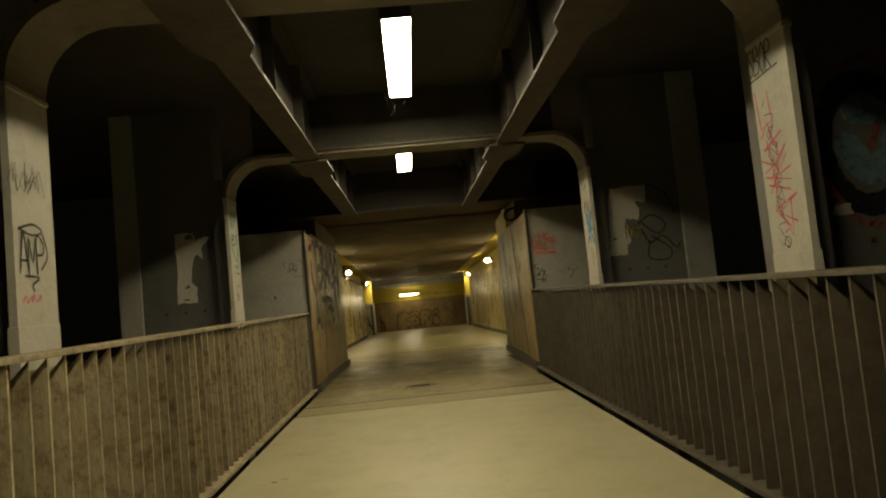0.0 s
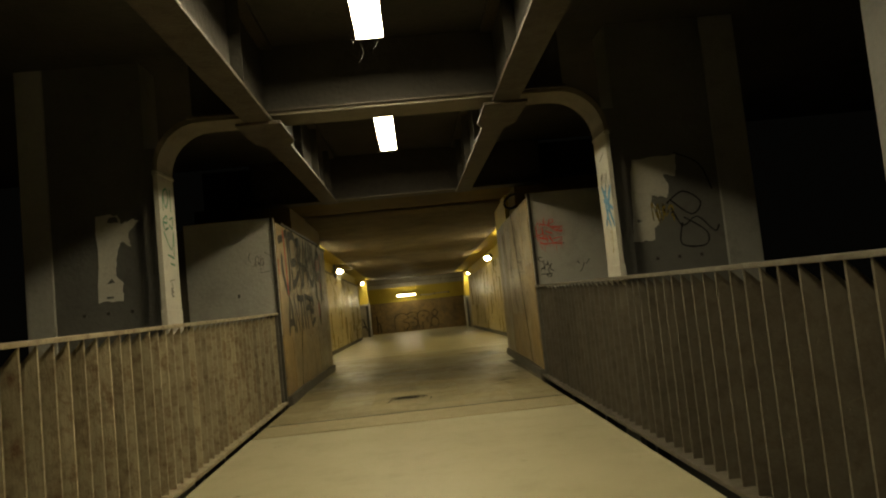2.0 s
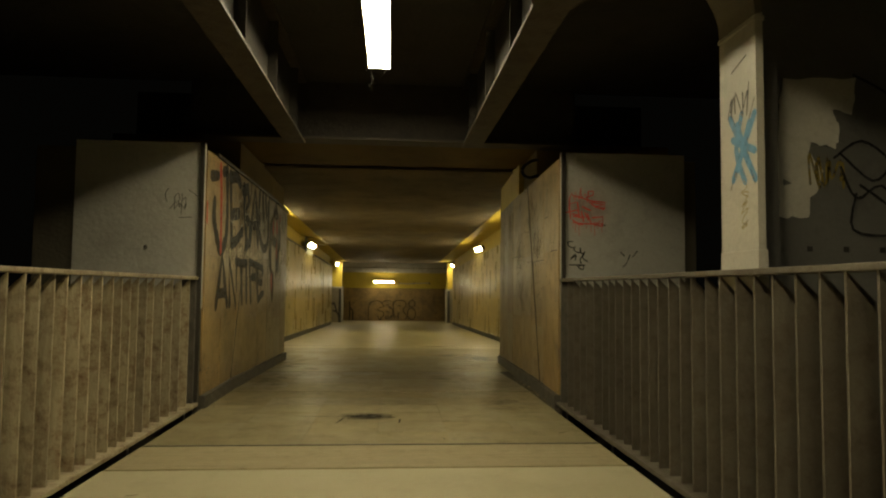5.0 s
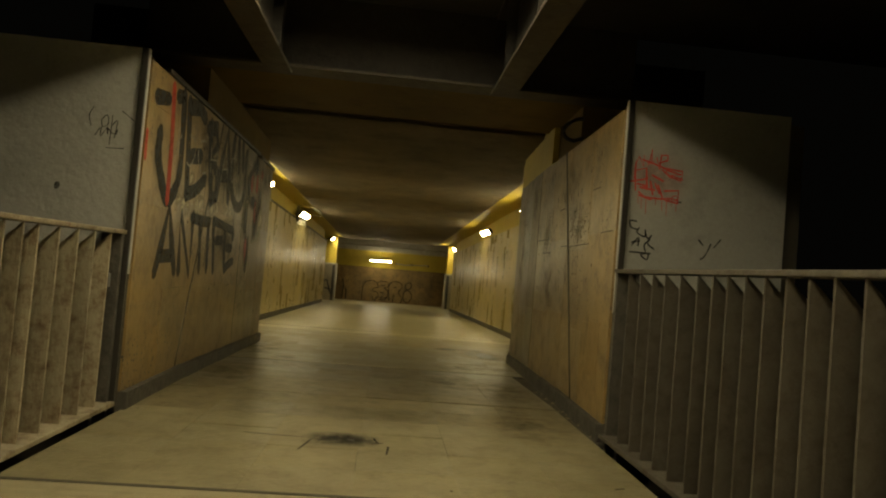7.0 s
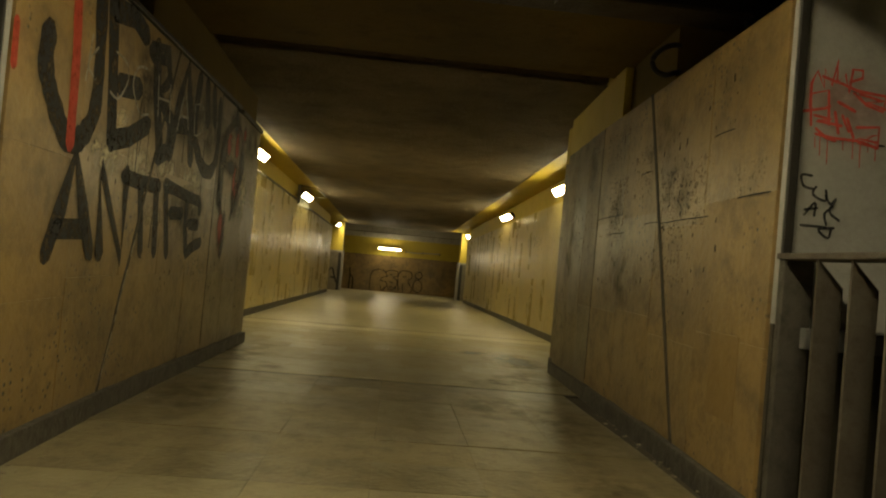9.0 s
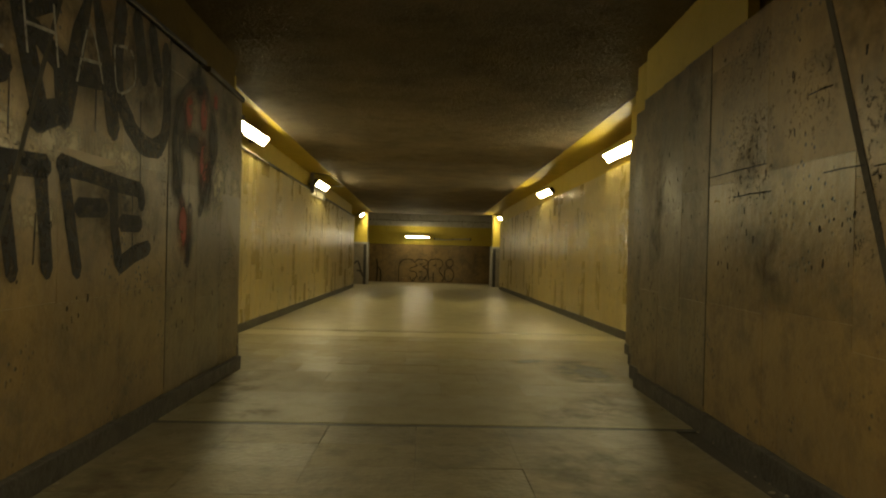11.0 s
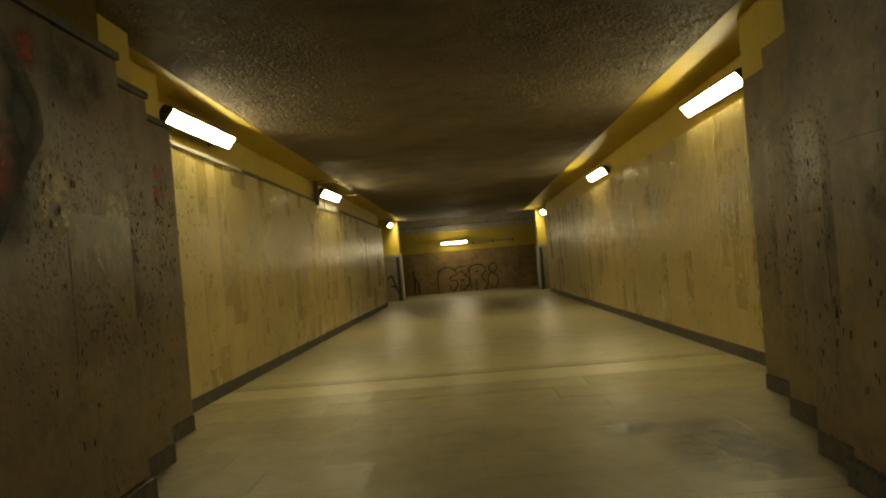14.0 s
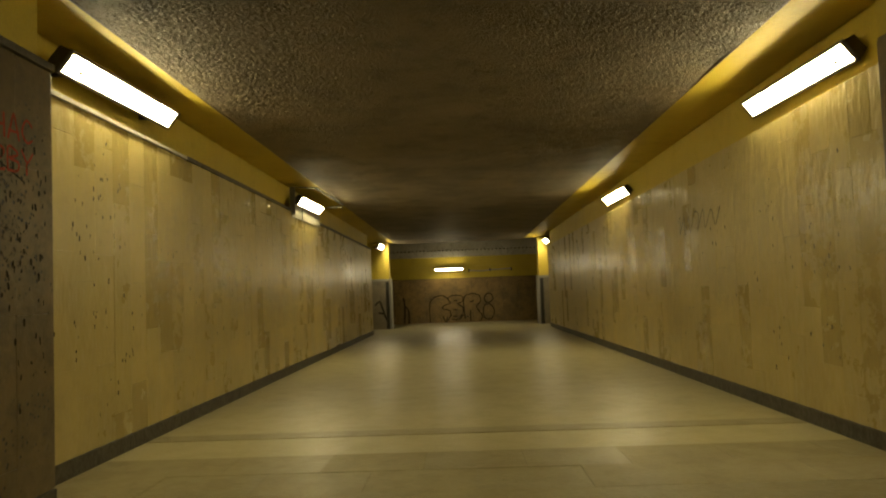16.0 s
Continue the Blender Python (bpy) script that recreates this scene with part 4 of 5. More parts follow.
for k, (y, z, w, h) in enumerate(((11.12, 1.38, 0.50, 0.5), (9.95, 1.35, 0.75, 0.4), (10.1, 1.05, 0.45, 0.35), (9.25, 1.36, 0.3, 0.16), (11.2, 1.82, 0.6, 0.3), (10.62, 1.55, 0.4, 0.35))):
    smudge(throat_e, "west", E, y, z, w, h, PITTED, 0.0014 + k * 0.0001)
for k, (y, z, w, h) in enumerate(((10.3, 1.75, 0.9, 0.5), (12.5, 1.2, 0.6, 1.2), (10.9, 0.9, 1.0, 0.6))):
    smudge(throat_e, "west", E, y, z, w, h, SMEARSHADE, 0.0030 + k * 0.0003)
for k, (y, z, w, h) in enumerate(((11.15, 1.40, 0.42, 0.5), (10.0, 1.4, 0.6, 0.4), (11.8, 1.8, 0.6, 0.5))):
    smudge(throat_e, "west", E, y, z, w, h, SMEARSHADE, 0.0050 + k * 0.0001)
part("repair_tile", splayed(box(B(), E - 0.0035, E + 0.01, 9.22, 9.48, 0.34, 0.70, 0.001), SPLAY_E), REPAIR, throat_e, "smooth orange repaired tile")
for y0, y1, z in ((9.05, 9.32, 1.285), (9.6, 10.2, 1.225), (10.25, 10.5, 1.235), (10.45, 10.62, 1.55), (9.4, 9.6, 1.60), (10.95, 11.6, 1.325), (10.9, 11.28, 1.20)):
    strokes(throat_e, "west", (E, y1, z), [[(0, 0), ((y1 - y0) / 2, 0.003), (y1 - y0, 0)]], 0.006, BLACKSPRAY, 0.0085, False, name="cracked_seam")
part("panel_joint", splayed(box(B(), E - 0.003, E + 0.01, 11.605, 11.613, 0.1, 2.04), SPLAY_E), GROUT, throat_e, "dark vertical panel joint")
part("panel_joint", splayed(box(B(), X - 0.01, X + 0.003, 11.806, 11.814, 0.1, 2.04), SPLAY_W), GROUT, throat_w, "dark vertical panel joint")
# chipped pits in the stone, in loose clusters
def chips(wall, kind, x, y0, y1, z0, z1, groups, each, seed):
    rng = random.Random(seed)
    lines = []
    for _ in range(groups):
        y, z = rng.uniform(y0, y1), rng.uniform(z0, z1)
        for _ in range(each):
            a = (y + rng.gauss(0, 0.10), z + rng.gauss(0, 0.12))
            if y0 + 0.03 < a[0] < y1 - 0.03 and a[1] > 0.15:
                u = a[0] if kind == "east" else -a[0]
                lines.append([(u, a[1]), (u + rng.uniform(-0.004, 0.004), a[1] + rng.uniform(0.004, 0.028))])
    for k in range(3):
        strokes(wall, kind, (x, 0, ground((y0 + y1) / 2)), lines[k::3], (0.006, 0.010, 0.015)[k], STONEPIT, 0.0012, False, name="chipped_pit")


chips(throat_w, "east", X, 12.5, 13.28, 0.5, 1.7, 9, 9, 1)
chips(throat_w, "east", X, 9.4, 12.4, 0.3, 1.9, 9, 5, 2)
chips(throat_e, "west", E, 11.6, 12.83, 0.4, 1.9, 12, 6, 3)
chips(throat_e, "west", E, 9.3, 11.6, 0.9, 1.8, 14, 7, 4)
chips(step_w1, "east", W1, 13.32, 13.90, 0.4, 1.7, 9, 10, 5)
chips(step_w2, "east", W2, 13.94, 14.68, 0.4, 1.7, 12, 12, 6)
chips(step_e1, "west", E1, 12.87, 13.23, 0.4, 1.8, 6, 8, 7)
chips(step_e2, "west", E2, 13.27, 13.91, 0.4, 1.8, 9, 9, 8)
chips(step_e3, "west", E3, 13.95, 14.62, 0.4, 1.7, 11, 11, 9)
chips(hall_w, "east", HALL_L, 14.75, 16.2, 0.3, 1.75, 8, 9, 10)
chips(hall_w, "east", HALL_L, 16.2, 20.0, 0.3, 1.7, 10, 4, 12)
chips(hall_e, "west", HALL_R, 14.7, 16.9, 0.15, 1.7, 9, 8, 11)
chips(hall_e, "west", HALL_R, 16.9, 21.0, 0.3, 1.7, 10, 4, 13)
# scuffs on the steps and along the hall walls
for wall, kind, x, y in ((step_w1, "east", W1, 13.6), (step_w2, "east", W2, 14.3), (step_e1, "west", E1, 13.05), (step_e2, "west", E2, 13.6), (step_e3, "west", E3, 14.3)):
    for k in range(2):
        smudge(wall, kind, x, y + random.uniform(-0.1, 0.1), (1.3, 0.9)[k], random.uniform(0.25, 0.4), random.uniform(0.4, 0.7), (PITTED, SMEARSHADE)[k], 0.0016 + k * 0.0008)
# east box, red and black tags
AT = (1.80, 8.985, 1.10)
strokes(grey_e, "south", AT, [[(0.02, 0.51), (0.02, 0.6), (0.04, 0.65), (0.07, 0.59), (0.07, 0.66), (0.1, 0.6), (0.12, 0.7), (0.12, 0.61), (0.15, 0.65), (0.17, 0.58), (0.18, 0.67), (0.22, 0.67), (0.22, 0.64), (0.17, 0.62)],
                              [(0.03, 0.44), (0.02, 0.56), (0.09, 0.58), (0.1, 0.45)], [(-0.01, 0.49), (0.08, 0.51), (0.1, 0.52)], [(0.04, 0.48), (0.11, 0.47), (0.05, 0.46), (0.15, 0.45)], [(0.12, 0.5), (0.14, 0.42)], [(0.15, 0.49), (0.18, 0.43)], [(0.17, 0.48), (0.2, 0.41)]], 0.0115, CORALMARK, rounded=False, label="coral red scrawled tag")
strokes(grey_e, "south", AT, [[(0.05, 0.41), (0.12, 0.4), (0.22, 0.4), (0.3, 0.38)], [(0.05, 0.43), (0.09, 0.4), (0.13, 0.39)], [(0.2, 0.59), (0.32, 0.58), (0.31, 0.52), (0.24, 0.54), (0.21, 0.58), (0.31, 0.56), (0.24, 0.55), (0.32, 0.53)], [(0.13, 0.54), (0.2, 0.51)],
                              [(0.21, 0.45), (0.3, 0.46), (0.3, 0.38), (0.22, 0.39), (0.29, 0.43), (0.22, 0.41), (0.3, 0.4)], [(0.19, 0.58), (0.24, 0.54)], [(0.06, 0.63), (0.14, 0.61), (0.2, 0.59)]], 0.0115, CORALMARK, 0.0034, rounded=False)
strokes(grey_e, "south", AT, [[(u, 0.40), (u + 0.003, 0.40 - 0.04 - 0.03 * (k % 3))] for k, u in enumerate((0.05, 0.07, 0.1, 0.16, 0.2, 0.23, 0.26, 0.29))], 0.004, CORALMARK, 0.002, name="paint_run")
smudge(grey_e, "south", 1.97, 8.985, 1.63, 0.42, 0.36, REDHAZE, 0.0016)
strokes(grey_e, "south", AT, [[(0.05, 0.25), (0.01, 0.25), (0.02, 0.21), (0.06, 0.2)], [(0.07, 0.21), (0.06, 0.18), (0.11, 0.16), (0.11, 0.2)], [(0.11, 0.18), (0.13, 0.15), (0.15, 0.17)], [(0.15, 0.17), (0.13, 0.12), (0.17, 0.09)], [(0.03, 0.1), (0.07, 0.15), (0.07, 0.1)], [(0.03, 0.12), (0.08, 0.13)],
                              [(0.14, 0.14), (0.11, 0.11), (0.12, 0.07)], [(0.02, 0.06), (0.12, 0.06)], [(0.15, 0.06), (0.09, 0.05), (0.13, 0.02), (0.14, 0.06)]], 0.0105, BLACKSPRAY, label="black scrawled tag")
strokes(grey_e, "south", (2.10, 8.985, 1.49), [[(0, 0), (0.025, 0)]], 0.008, BLACKSPRAY, 0.004)
strokes(grey_e, "south", (2.25, 8.985, 1.15), [[(0, 0.12), (0.03, 0.09)], [(0.02, 0.0), (0.05, 0.03), (0.08, 0.10)], [(0.1, 0.08), (0.14, 0.13)]], 0.010, FADEDSPRAY)
strokes(grey_w, "south", (-1.36, 8.985, 1.55), scrawl(0.13, 0.07, 3, 21) + [[(-0.03, 0.17), (-0.05, 0.12), (-0.035, 0.06)], [(0.02, 0.1), (0.05, 0.13), (0.06, 0.08), (0.03, 0.06), (0.02, 0.1)], [(0.08, 0.13), (0.075, -0.04)], [(0.08, 0.07), (0.11, 0.1), (0.10, 0.0)], [(0.13, 0.16), (0.2, 0.11)], [(0.06, -0.06), (0.16, -0.055)]], 0.006, FADEDSPRAY)
strokes(grey_w, "south", (-1.55, 8.985, 1.24), [[(0, 0), (0.004, 0.02)]], 0.03, FADEDSPRAY)
# columns
CW, CE = -1.34, 1.86
strokes(portals[1], "east", (CW, 3.08, 1.34), word("AMP", 0.06, 0.15, 0.02) + [[(0.0, 0.18), (0.1, 0.205), (0.17, 0.18), (0.09, 0.16), (0.0, 0.18)], [(0.02, 0.17), (0.0, 0.02)], [(0.17, 0.17), (0.2, 0.08), (0.15, 0.02)], [(0.03, -0.01), (0.13, -0.015), (0.08, -0.045), (0.09, -0.07)]], 0.0105, BLACKSPRAY, label="black marker tag")
strokes(portals[1], "east", (CW, 3.05, 1.66), scrawl(0.22, 0.14, 5, 31) + scrawl(0.2, 0.1, 4, 32), 0.0035, FADEDSPRAY)
strokes(portals[1], "east", (CW, 3.08, 1.22), scrawl(0.15, 0.04, 3, 33), 0.006, PINKMARK)
strokes(portals[1], "west", (CE, 3.36, 1.95), word("SBOR", 0.045, 0.13, 0.1, 0.1) + [[(0.0, -0.02), (0.24, 0.0)]], 0.008, BLACKSPRAY, label="black marker tag")
strokes(portals[1], "west", (CE, 3.34, 1.20), [[(0.01, 0.68), (0.03, 0.5), (0.12, 0.52), (0.11, 0.66), (0.06, 0.6)], [(0.02, 0.46), (0.08, 0.52), (0.12, 0.42), (0.03, 0.4), (0.18, 0.46)], [(0.0, 0.36), (0.1, 0.32), (0.2, 0.40), (0.05, 0.26), (0.22, 0.30)], [(0.06, 0.44), (0.1, 0.22), (0.14, 0.42)]], 0.009, PINKMARK, rounded=False, label="pink spray tag")
strokes(portals[1], "west", (CE, 3.34, 1.20), [[(0.02, 0.3), (0.2, 0.36), (0.04, 0.2), (0.22, 0.24), (0.02, 0.28)], [(0.08, 0.28), (0.12, 0.12), (0.24, 0.18), (0.06, 0.12), (0.22, 0.06)], [(0.08, 0.14), (0.18, 0.0), (0.19, 0.16)], [(0.1, 0.1), (0.17, 0.04), (0.12, 0.02)], [(0.04, 0.24), (0.2, 0.2)]], 0.009, PINKMARK, 0.0034, rounded=False)
strokes(portals[1], "west", (CE, 3.28, 1.18), [[(v * 0.7, u) for u, v in scrawl(0.6, 0.12, 9, 41)[0]]], 0.004, FADEDSPRAY)
strokes(portals[1], "west", (CE, 3.24, 1.15), [[(0.03, 0), (0.0, 0.02), (0.02, 0.05), (0.05, 0.03), (0.03, 0)]], 0.005, BLACKSPRAY)
strokes(portals[2], "east", (CW, 6.24, 1.5), [[(0.06, 0.46), (0.10, 0.36), (0.16, 0.44), (0.13, 0.50), (0.06, 0.46), (0.05, 0.34)], [(0.2, 0.5), (0.2, 0.34)], [(0.04, 0.27), (0.10, 0.3), (0.1, 0.25), (0.03, 0.25), (0.06, 0.2), (0.13, 0.22)], [(0.16, 0.28), (0.22, 0.3), (0.2, 0.22), (0.15, 0.24)], [(0.03, 0.18), (0.16, 0.06), (0.22, 0.2), (0.2, 0.02)], [(0.08, 0.02), (0.2, 0.0)], [(0.12, -0.04), (0.2, -0.05)]], 0.015, GREENMARK, label="green marker tag")
strokes(portals[2], "east", (CW, 6.31, 1.20), [[(v, u) for u, v in scrawl(0.14, 0.1, 4, 52)[0]]], 0.006, FADEDSPRAY)
strokes(portals[2], "west", (CE, 6.46, 1.70), scrawl(0.2, 0.14, 4, 61) + [[(0.04, 0.22), (0.16, 0.26)]], 0.008, FADEDSPRAY)
strokes(portals[2], "west", (CE, 6.44, 1.42), [[(0.0, 0.3), (0.2, 0.0)], [(0.2, 0.28), (0.02, 0.02)], [(0.1, 0.3), (0.05, 0.15), (0.12, 0.0)], [(0.02, 0.2), (0.2, 0.12)], [(0.06, 0.26), (0.16, 0.06)], [(0.16, 0.25), (0.06, 0.06)]], 0.034, BLUEMARK, 0.0022, label="pale blue spray cross")
strokes(portals[2], "west", (CE, 6.44, 1.40), [[(0.0, 0.36), (0.2, 0.0)], [(0.2, 0.36), (0.0, 0.0)]], 0.005, BLACKSPRAY)
strokes(portals[2], "west", (CE, 6.36, 1.22), [[(v, u) for u, v in scrawl(0.2, 0.07, 5, 63)[0]]], 0.004, OCHREMARK)
# pier tags
strokes(pier_e2, "south", (2.32, 6.445, 1.22), [[(0.02, 0.34), (0.15, 0.42), (0.28, 0.33), (0.2, 0.24), (0.05, 0.36)], [(0.05, 0.3), (0.12, 0.16), (0.24, 0.22), (0.36, 0.1), (0.4, 0.14)], [(0.12, 0.18), (0.1, 0.02), (0.28, 0.0), (0.3, 0.1), (0.14, 0.22)], [(0.12, 0.72), (0.3, 0.62), (0.38, 0.42)]], 0.012, BLACKSPRAY, label="black looping tag")
strokes(pier_e2, "south", (2.23, 6.4435, 1.42), scrawl(0.16, 0.16, 5, 71), 0.012, OCHREMARK, 0.0016)
circle = [(0.22 * math.cos(a * math.pi / 10), 0.30 * math.sin(a * math.pi / 10)) for a in range(21)]
strokes(pier_e1, "south", (2.42, 3.42, 1.62), [circle], 0.11, MURALBLACK, 0.003, label="black ring of a mural")
strokes(pier_e1, "south", (2.42, 3.42, 1.62), [[(-0.05, 0.16), (0.1, 0.12), (0.14, -0.05), (0.0, -0.14), (-0.1, 0.0)]], 0.14, MURALTEAL, 0.002, label="teal patch of a mural")
strokes(pier_e1, "south", (2.42, 3.42, 1.62), [[(0.02, -0.02), (0.08, 0.10)], [(-0.14, 0.36), (0.05, 0.42), (0.3, 0.40)], [(-0.3, 0.35), (-0.2, 0.2)], [(-0.26, -0.1), (-0.1, -0.36), (0.1, -0.4)]], 0.035, MURALRED, 0.0045)
strokes(pier_e1, "south", (2.33, 3.42, 1.76), [[(-0.01, 0.02), (0.005, -0.02)], [(0.08, 0.05), (0.085, 0.01)], [(-0.2, -0.2), (-0.19, -0.42)]], 0.018, WHITEMARK, 0.005)
# hall
strokes(step_w2, "east", (W2, 14.30, 1.58), word("HAC", 0.075, 0.10, 0.2), 0.012, REDSPRAY, label="red marker letters")
strokes(step_w2, "east", (W2, 14.30, 1.44), word("2BY", 0.075, 0.10, 0.2), 0.012, REDSPRAY)
strokes(step_w2, "east", (W2, 14.26, 1.40), [[(0, 0.1), (0.24, 0.0)]], 0.008, BLACKSPRAY)
strokes(hall_e, "west", (HALL_R, 18.55, 1.25), [[(0, 0.14), (0.1, 0.2), (0.05, 0.02), (0.2, 0.2), (0.2, 0.0), (0.33, 0.2), (0.35, 0.02), (0.48, 0.2), (0.6, 0.18), (0.56, 0.02), (0.72, 0.22), (0.76, 0.04), (0.92, 0.2), (1.0, 0.05), (1.12, 0.2)]], 0.012, BLACKSPRAY, label="thin scratched scrawl")
strokes(hall_e, "west", (HALL_R, 20.1, 0.97), [[(0, 0.3), (0.2, 0.42), (0.3, 0.1), (0.4, 0.4), (0.6, 0.36), (0.55, 0.1), (0.8, 0.4), (0.9, 0.12)]], 0.008, WHITEMARK)
# far wall letters, bubble outlines
end_lines = [[(0, -0.1), (0.0, 0.5), (0.14, 0.72), (0.42, 0.78), (0.58, 0.66), (0.66, 0.52), (0.46, 0.46), (0.42, 0.34), (0.62, 0.3), (0.66, 0.12), (0.5, -0.1)],
             [(0.58, 0.66), (0.74, 0.78), (1.04, 0.74), (1.06, 0.58), (0.9, 0.5), (1.04, 0.4), (1.06, 0.2), (0.92, 0.0), (0.7, 0.02)], [(0.78, 0.6), (0.88, 0.6)], [(0.74, 0.32), (0.88, 0.3)],
             [(1.12, 0.0), (1.1, 0.66), (1.3, 0.8), (1.58, 0.76), (1.64, 0.56), (1.5, 0.38), (1.68, 0.1), (1.6, -0.08)], [(1.3, 0.56), (1.42, 0.58)], [(1.3, -0.06), (1.3, 0.28)],
             [(1.78, 0.46), (1.72, 0.3), (1.74, 0.04), (1.94, -0.02), (2.06, 0.14), (2.04, 0.34), (1.92, 0.46), (1.78, 0.46)], [(1.76, 0.68), (1.86, 0.8), (2.0, 0.76), (2.04, 0.62), (1.94, 0.52), (1.8, 0.54), (1.76, 0.68)], [(0.42, 0.12), (0.48, -0.06), (0.56, 0.08)]]
strokes(end_wall, "south", (-0.62, END, -0.40), end_lines, 0.035, BLACKSPRAY, 0.004, label="black outlined bubble letters")
strokes(end_wall, "south", (0.0, END, -0.36), scrawl(0.6, 0.12, 6, 91), 0.016, FADEDSPRAY, 0.003)
strokes(end_wall, "south", (-1.45, END, -0.42), [[(-0.02, 0.76), (0.02, 0.5), (0.0, -0.1)], [(0.02, 0.5), (0.14, 0.34), (0.14, -0.1)]], 0.05, BLACKSPRAY, 0.004)
stub_w = bpy.data.objects["wall_stub_west"]
strokes(stub_w, "south", (-2.02, STUB, -0.18), [[(0.0, 0.42), (0.12, 0.52), (0.2, 0.3), (0.3, 0.0)], [(0.1, 0.2), (0.22, 0.18)]], 0.055, BLACKSPRAY, 0.004)
# marks on the floor
def floor_mark(at, lines, width, material, parent, rounded=True):
    bm = B()
    for k, line in enumerate(lines):
        ribbon(bm, smooth(line) if rounded else line, width, 0.003, k)
    bm.transform(Matrix.Translation(at))
    return part("floor_stain", bm, material, parent)


smudge(floor_throat, "floor", 0.22, 8.67, 0, 0.36, 0.28, PITTED, 0.0034)
smudge(floor_throat, "floor", 0.2, 8.66, 0, 0.42, 0.26, GRIME, 0.0038)
floor_mark((0.2, 8.66, 0), [[(-0.16, -0.05), (-0.2, -0.24)], [(0.17, 0.05), (0.19, -0.03)], [(0.16, -0.06), (0.22, -0.03)], [(0.25, -0.1), (0.24, -0.25)], [(-0.52, 0.02), (-0.2, -0.01)]], 0.013, STAIN, floor_throat, False)
smudge(floor_hall, "floor", 1.62, 13.45, ground(13.45), 0.75, 1.5, DAMP, 0.010)
smudge(floor_hall, "floor", 1.25, 13.9, ground(13.9), 0.5, 0.35, DAMP, 0.011)
smudge(floor_throat, "floor", 0.2, 8.66, 0, 0.55, 0.38, GRIME, 0.0042)
# Soft brown patches paint the shade along both sides of the throat floor.
for x, y, w, h in ((1.4, 10.4, 0.6, 1.6), (-0.8, 10.5, 0.6, 1.6), (1.35, 9.2, 0.6, 1.2), (1.0, 10.9, 0.6, 1.0)):
    smudge(floor_throat, "floor", x, y, ground(y), w, h, SMEARSHADE, 0.0052 + FALL * h / 2 * (y > CREST))
for x, y, w, h in ((-0.95, 12.5, 0.7, 1.8), (1.5, 12.2, 0.7, 1.5), (1.15, 11.9, 0.6, 0.8), (-0.65, 11.8, 0.5, 0.6)):
    smudge(floor_hall, "floor", x, y, ground(y), w, h, SMEARSHADE, 0.010)
for k in range(46):
    x, y = random.uniform(-0.95, 1.6), random.uniform(1.5, 14.5)
    if 7.1 < y < 7.9 or 8.35 < y < 15.3:
        continue
    floor_mark((x, y, 0), [[(0, 0), (random.uniform(-0.05, 0.05), random.uniform(-0.02, 0.02))]], random.uniform(0.006, 0.018), STAIN, floor, False)


crumb = B()
bmesh.ops.create_icosphere(crumb, subdivisions=1, radius=1.0)
crumb = mesh_of(crumb, "mortar_crumb", STUBGREY)
for k in range(70):
    y = random.uniform(9.05, 12.8)
    west = k % 2
    x = (THROAT_L + SPLAY_W * (y - 9) + 0.04 + random.expovariate(25)) if west else (THROAT_R + SPLAY_E * (y - 9) - 0.04 - random.expovariate(25))
    r = random.uniform(0.003, 0.010)
    piece("mortar_crumb", crumb, pose(x, y, ground(y) + r * 0.3, 0, 0, random.uniform(0, 180)) @ Matrix.Diagonal((r * random.uniform(0.8, 1.8), r, r * 0.6, 1)), floor_throat)


# ---- lamps ----
def bridge_lamp(y0, y1):
    f = thing("ceiling_light", "bright white fluorescent ceiling light with loose wires", "lamp", "lights over the bridge", (0.25, y0, 2.72))
    n = y1 - y0
    part("diffuser", box(B(), -0.083, 0.083, 0.01, n - 0.01, 0.0, 0.008, 0.002), BRIDGETUBE, f, "glowing white diffuser")
    part("housing", box(B(), -0.083, 0.083, 0.01, n - 0.01, 0.010, 0.10, 0.004), DARKMETAL, f, "dark metal housing")
    # Thin plates added round the diffuser to keep light off webs and ceiling.
    for x0, x1 in ((-0.094, -0.0845), (0.0845, 0.094)):
        part("side_skirt", box(B(), x0, x1, 0, n, -0.004, 0.10, 0.002), DARKMETAL, f)
    for y0 in (0.0, n - 0.0095):
        part("end_skirt", box(B(), -0.084, 0.084, y0, y0 + 0.009, -0.004, 0.10, 0.002), DARKMETAL, f)
    for y in (0.25, n - 0.25):
        part("hanger", box(B(), -0.012, 0.012, y - 0.012, y + 0.012, 0.10, 0.26), DARKMETAL, f)
    part("loose_wire", tube(B(), [(-0.05, n, 0.07), (-0.07, n + 0.05, 0.0), (-0.05, n + 0.08, -0.06), (-0.09, n + 0.10, -0.12)], 0.003, 5), CABLE, f)
    part("loose_wire", tube(B(), [(0.04, n, 0.07), (0.06, n + 0.04, 0.02), (0.02, n + 0.07, -0.04)], 0.003, 5), CABLE, f)
    part("loose_wire", tube(B(), [(-0.09, n - 0.05, 0.07), (-0.13, n - 0.06, 0.02), (-0.11, n - 0.02, -0.03)], 0.003, 5), CABLE, f)
    return f


for y0, y1 in ((0.95, 2.5), (4.15, 5.70), (7.38, 8.93)):
    bridge_lamp(y0, y1)


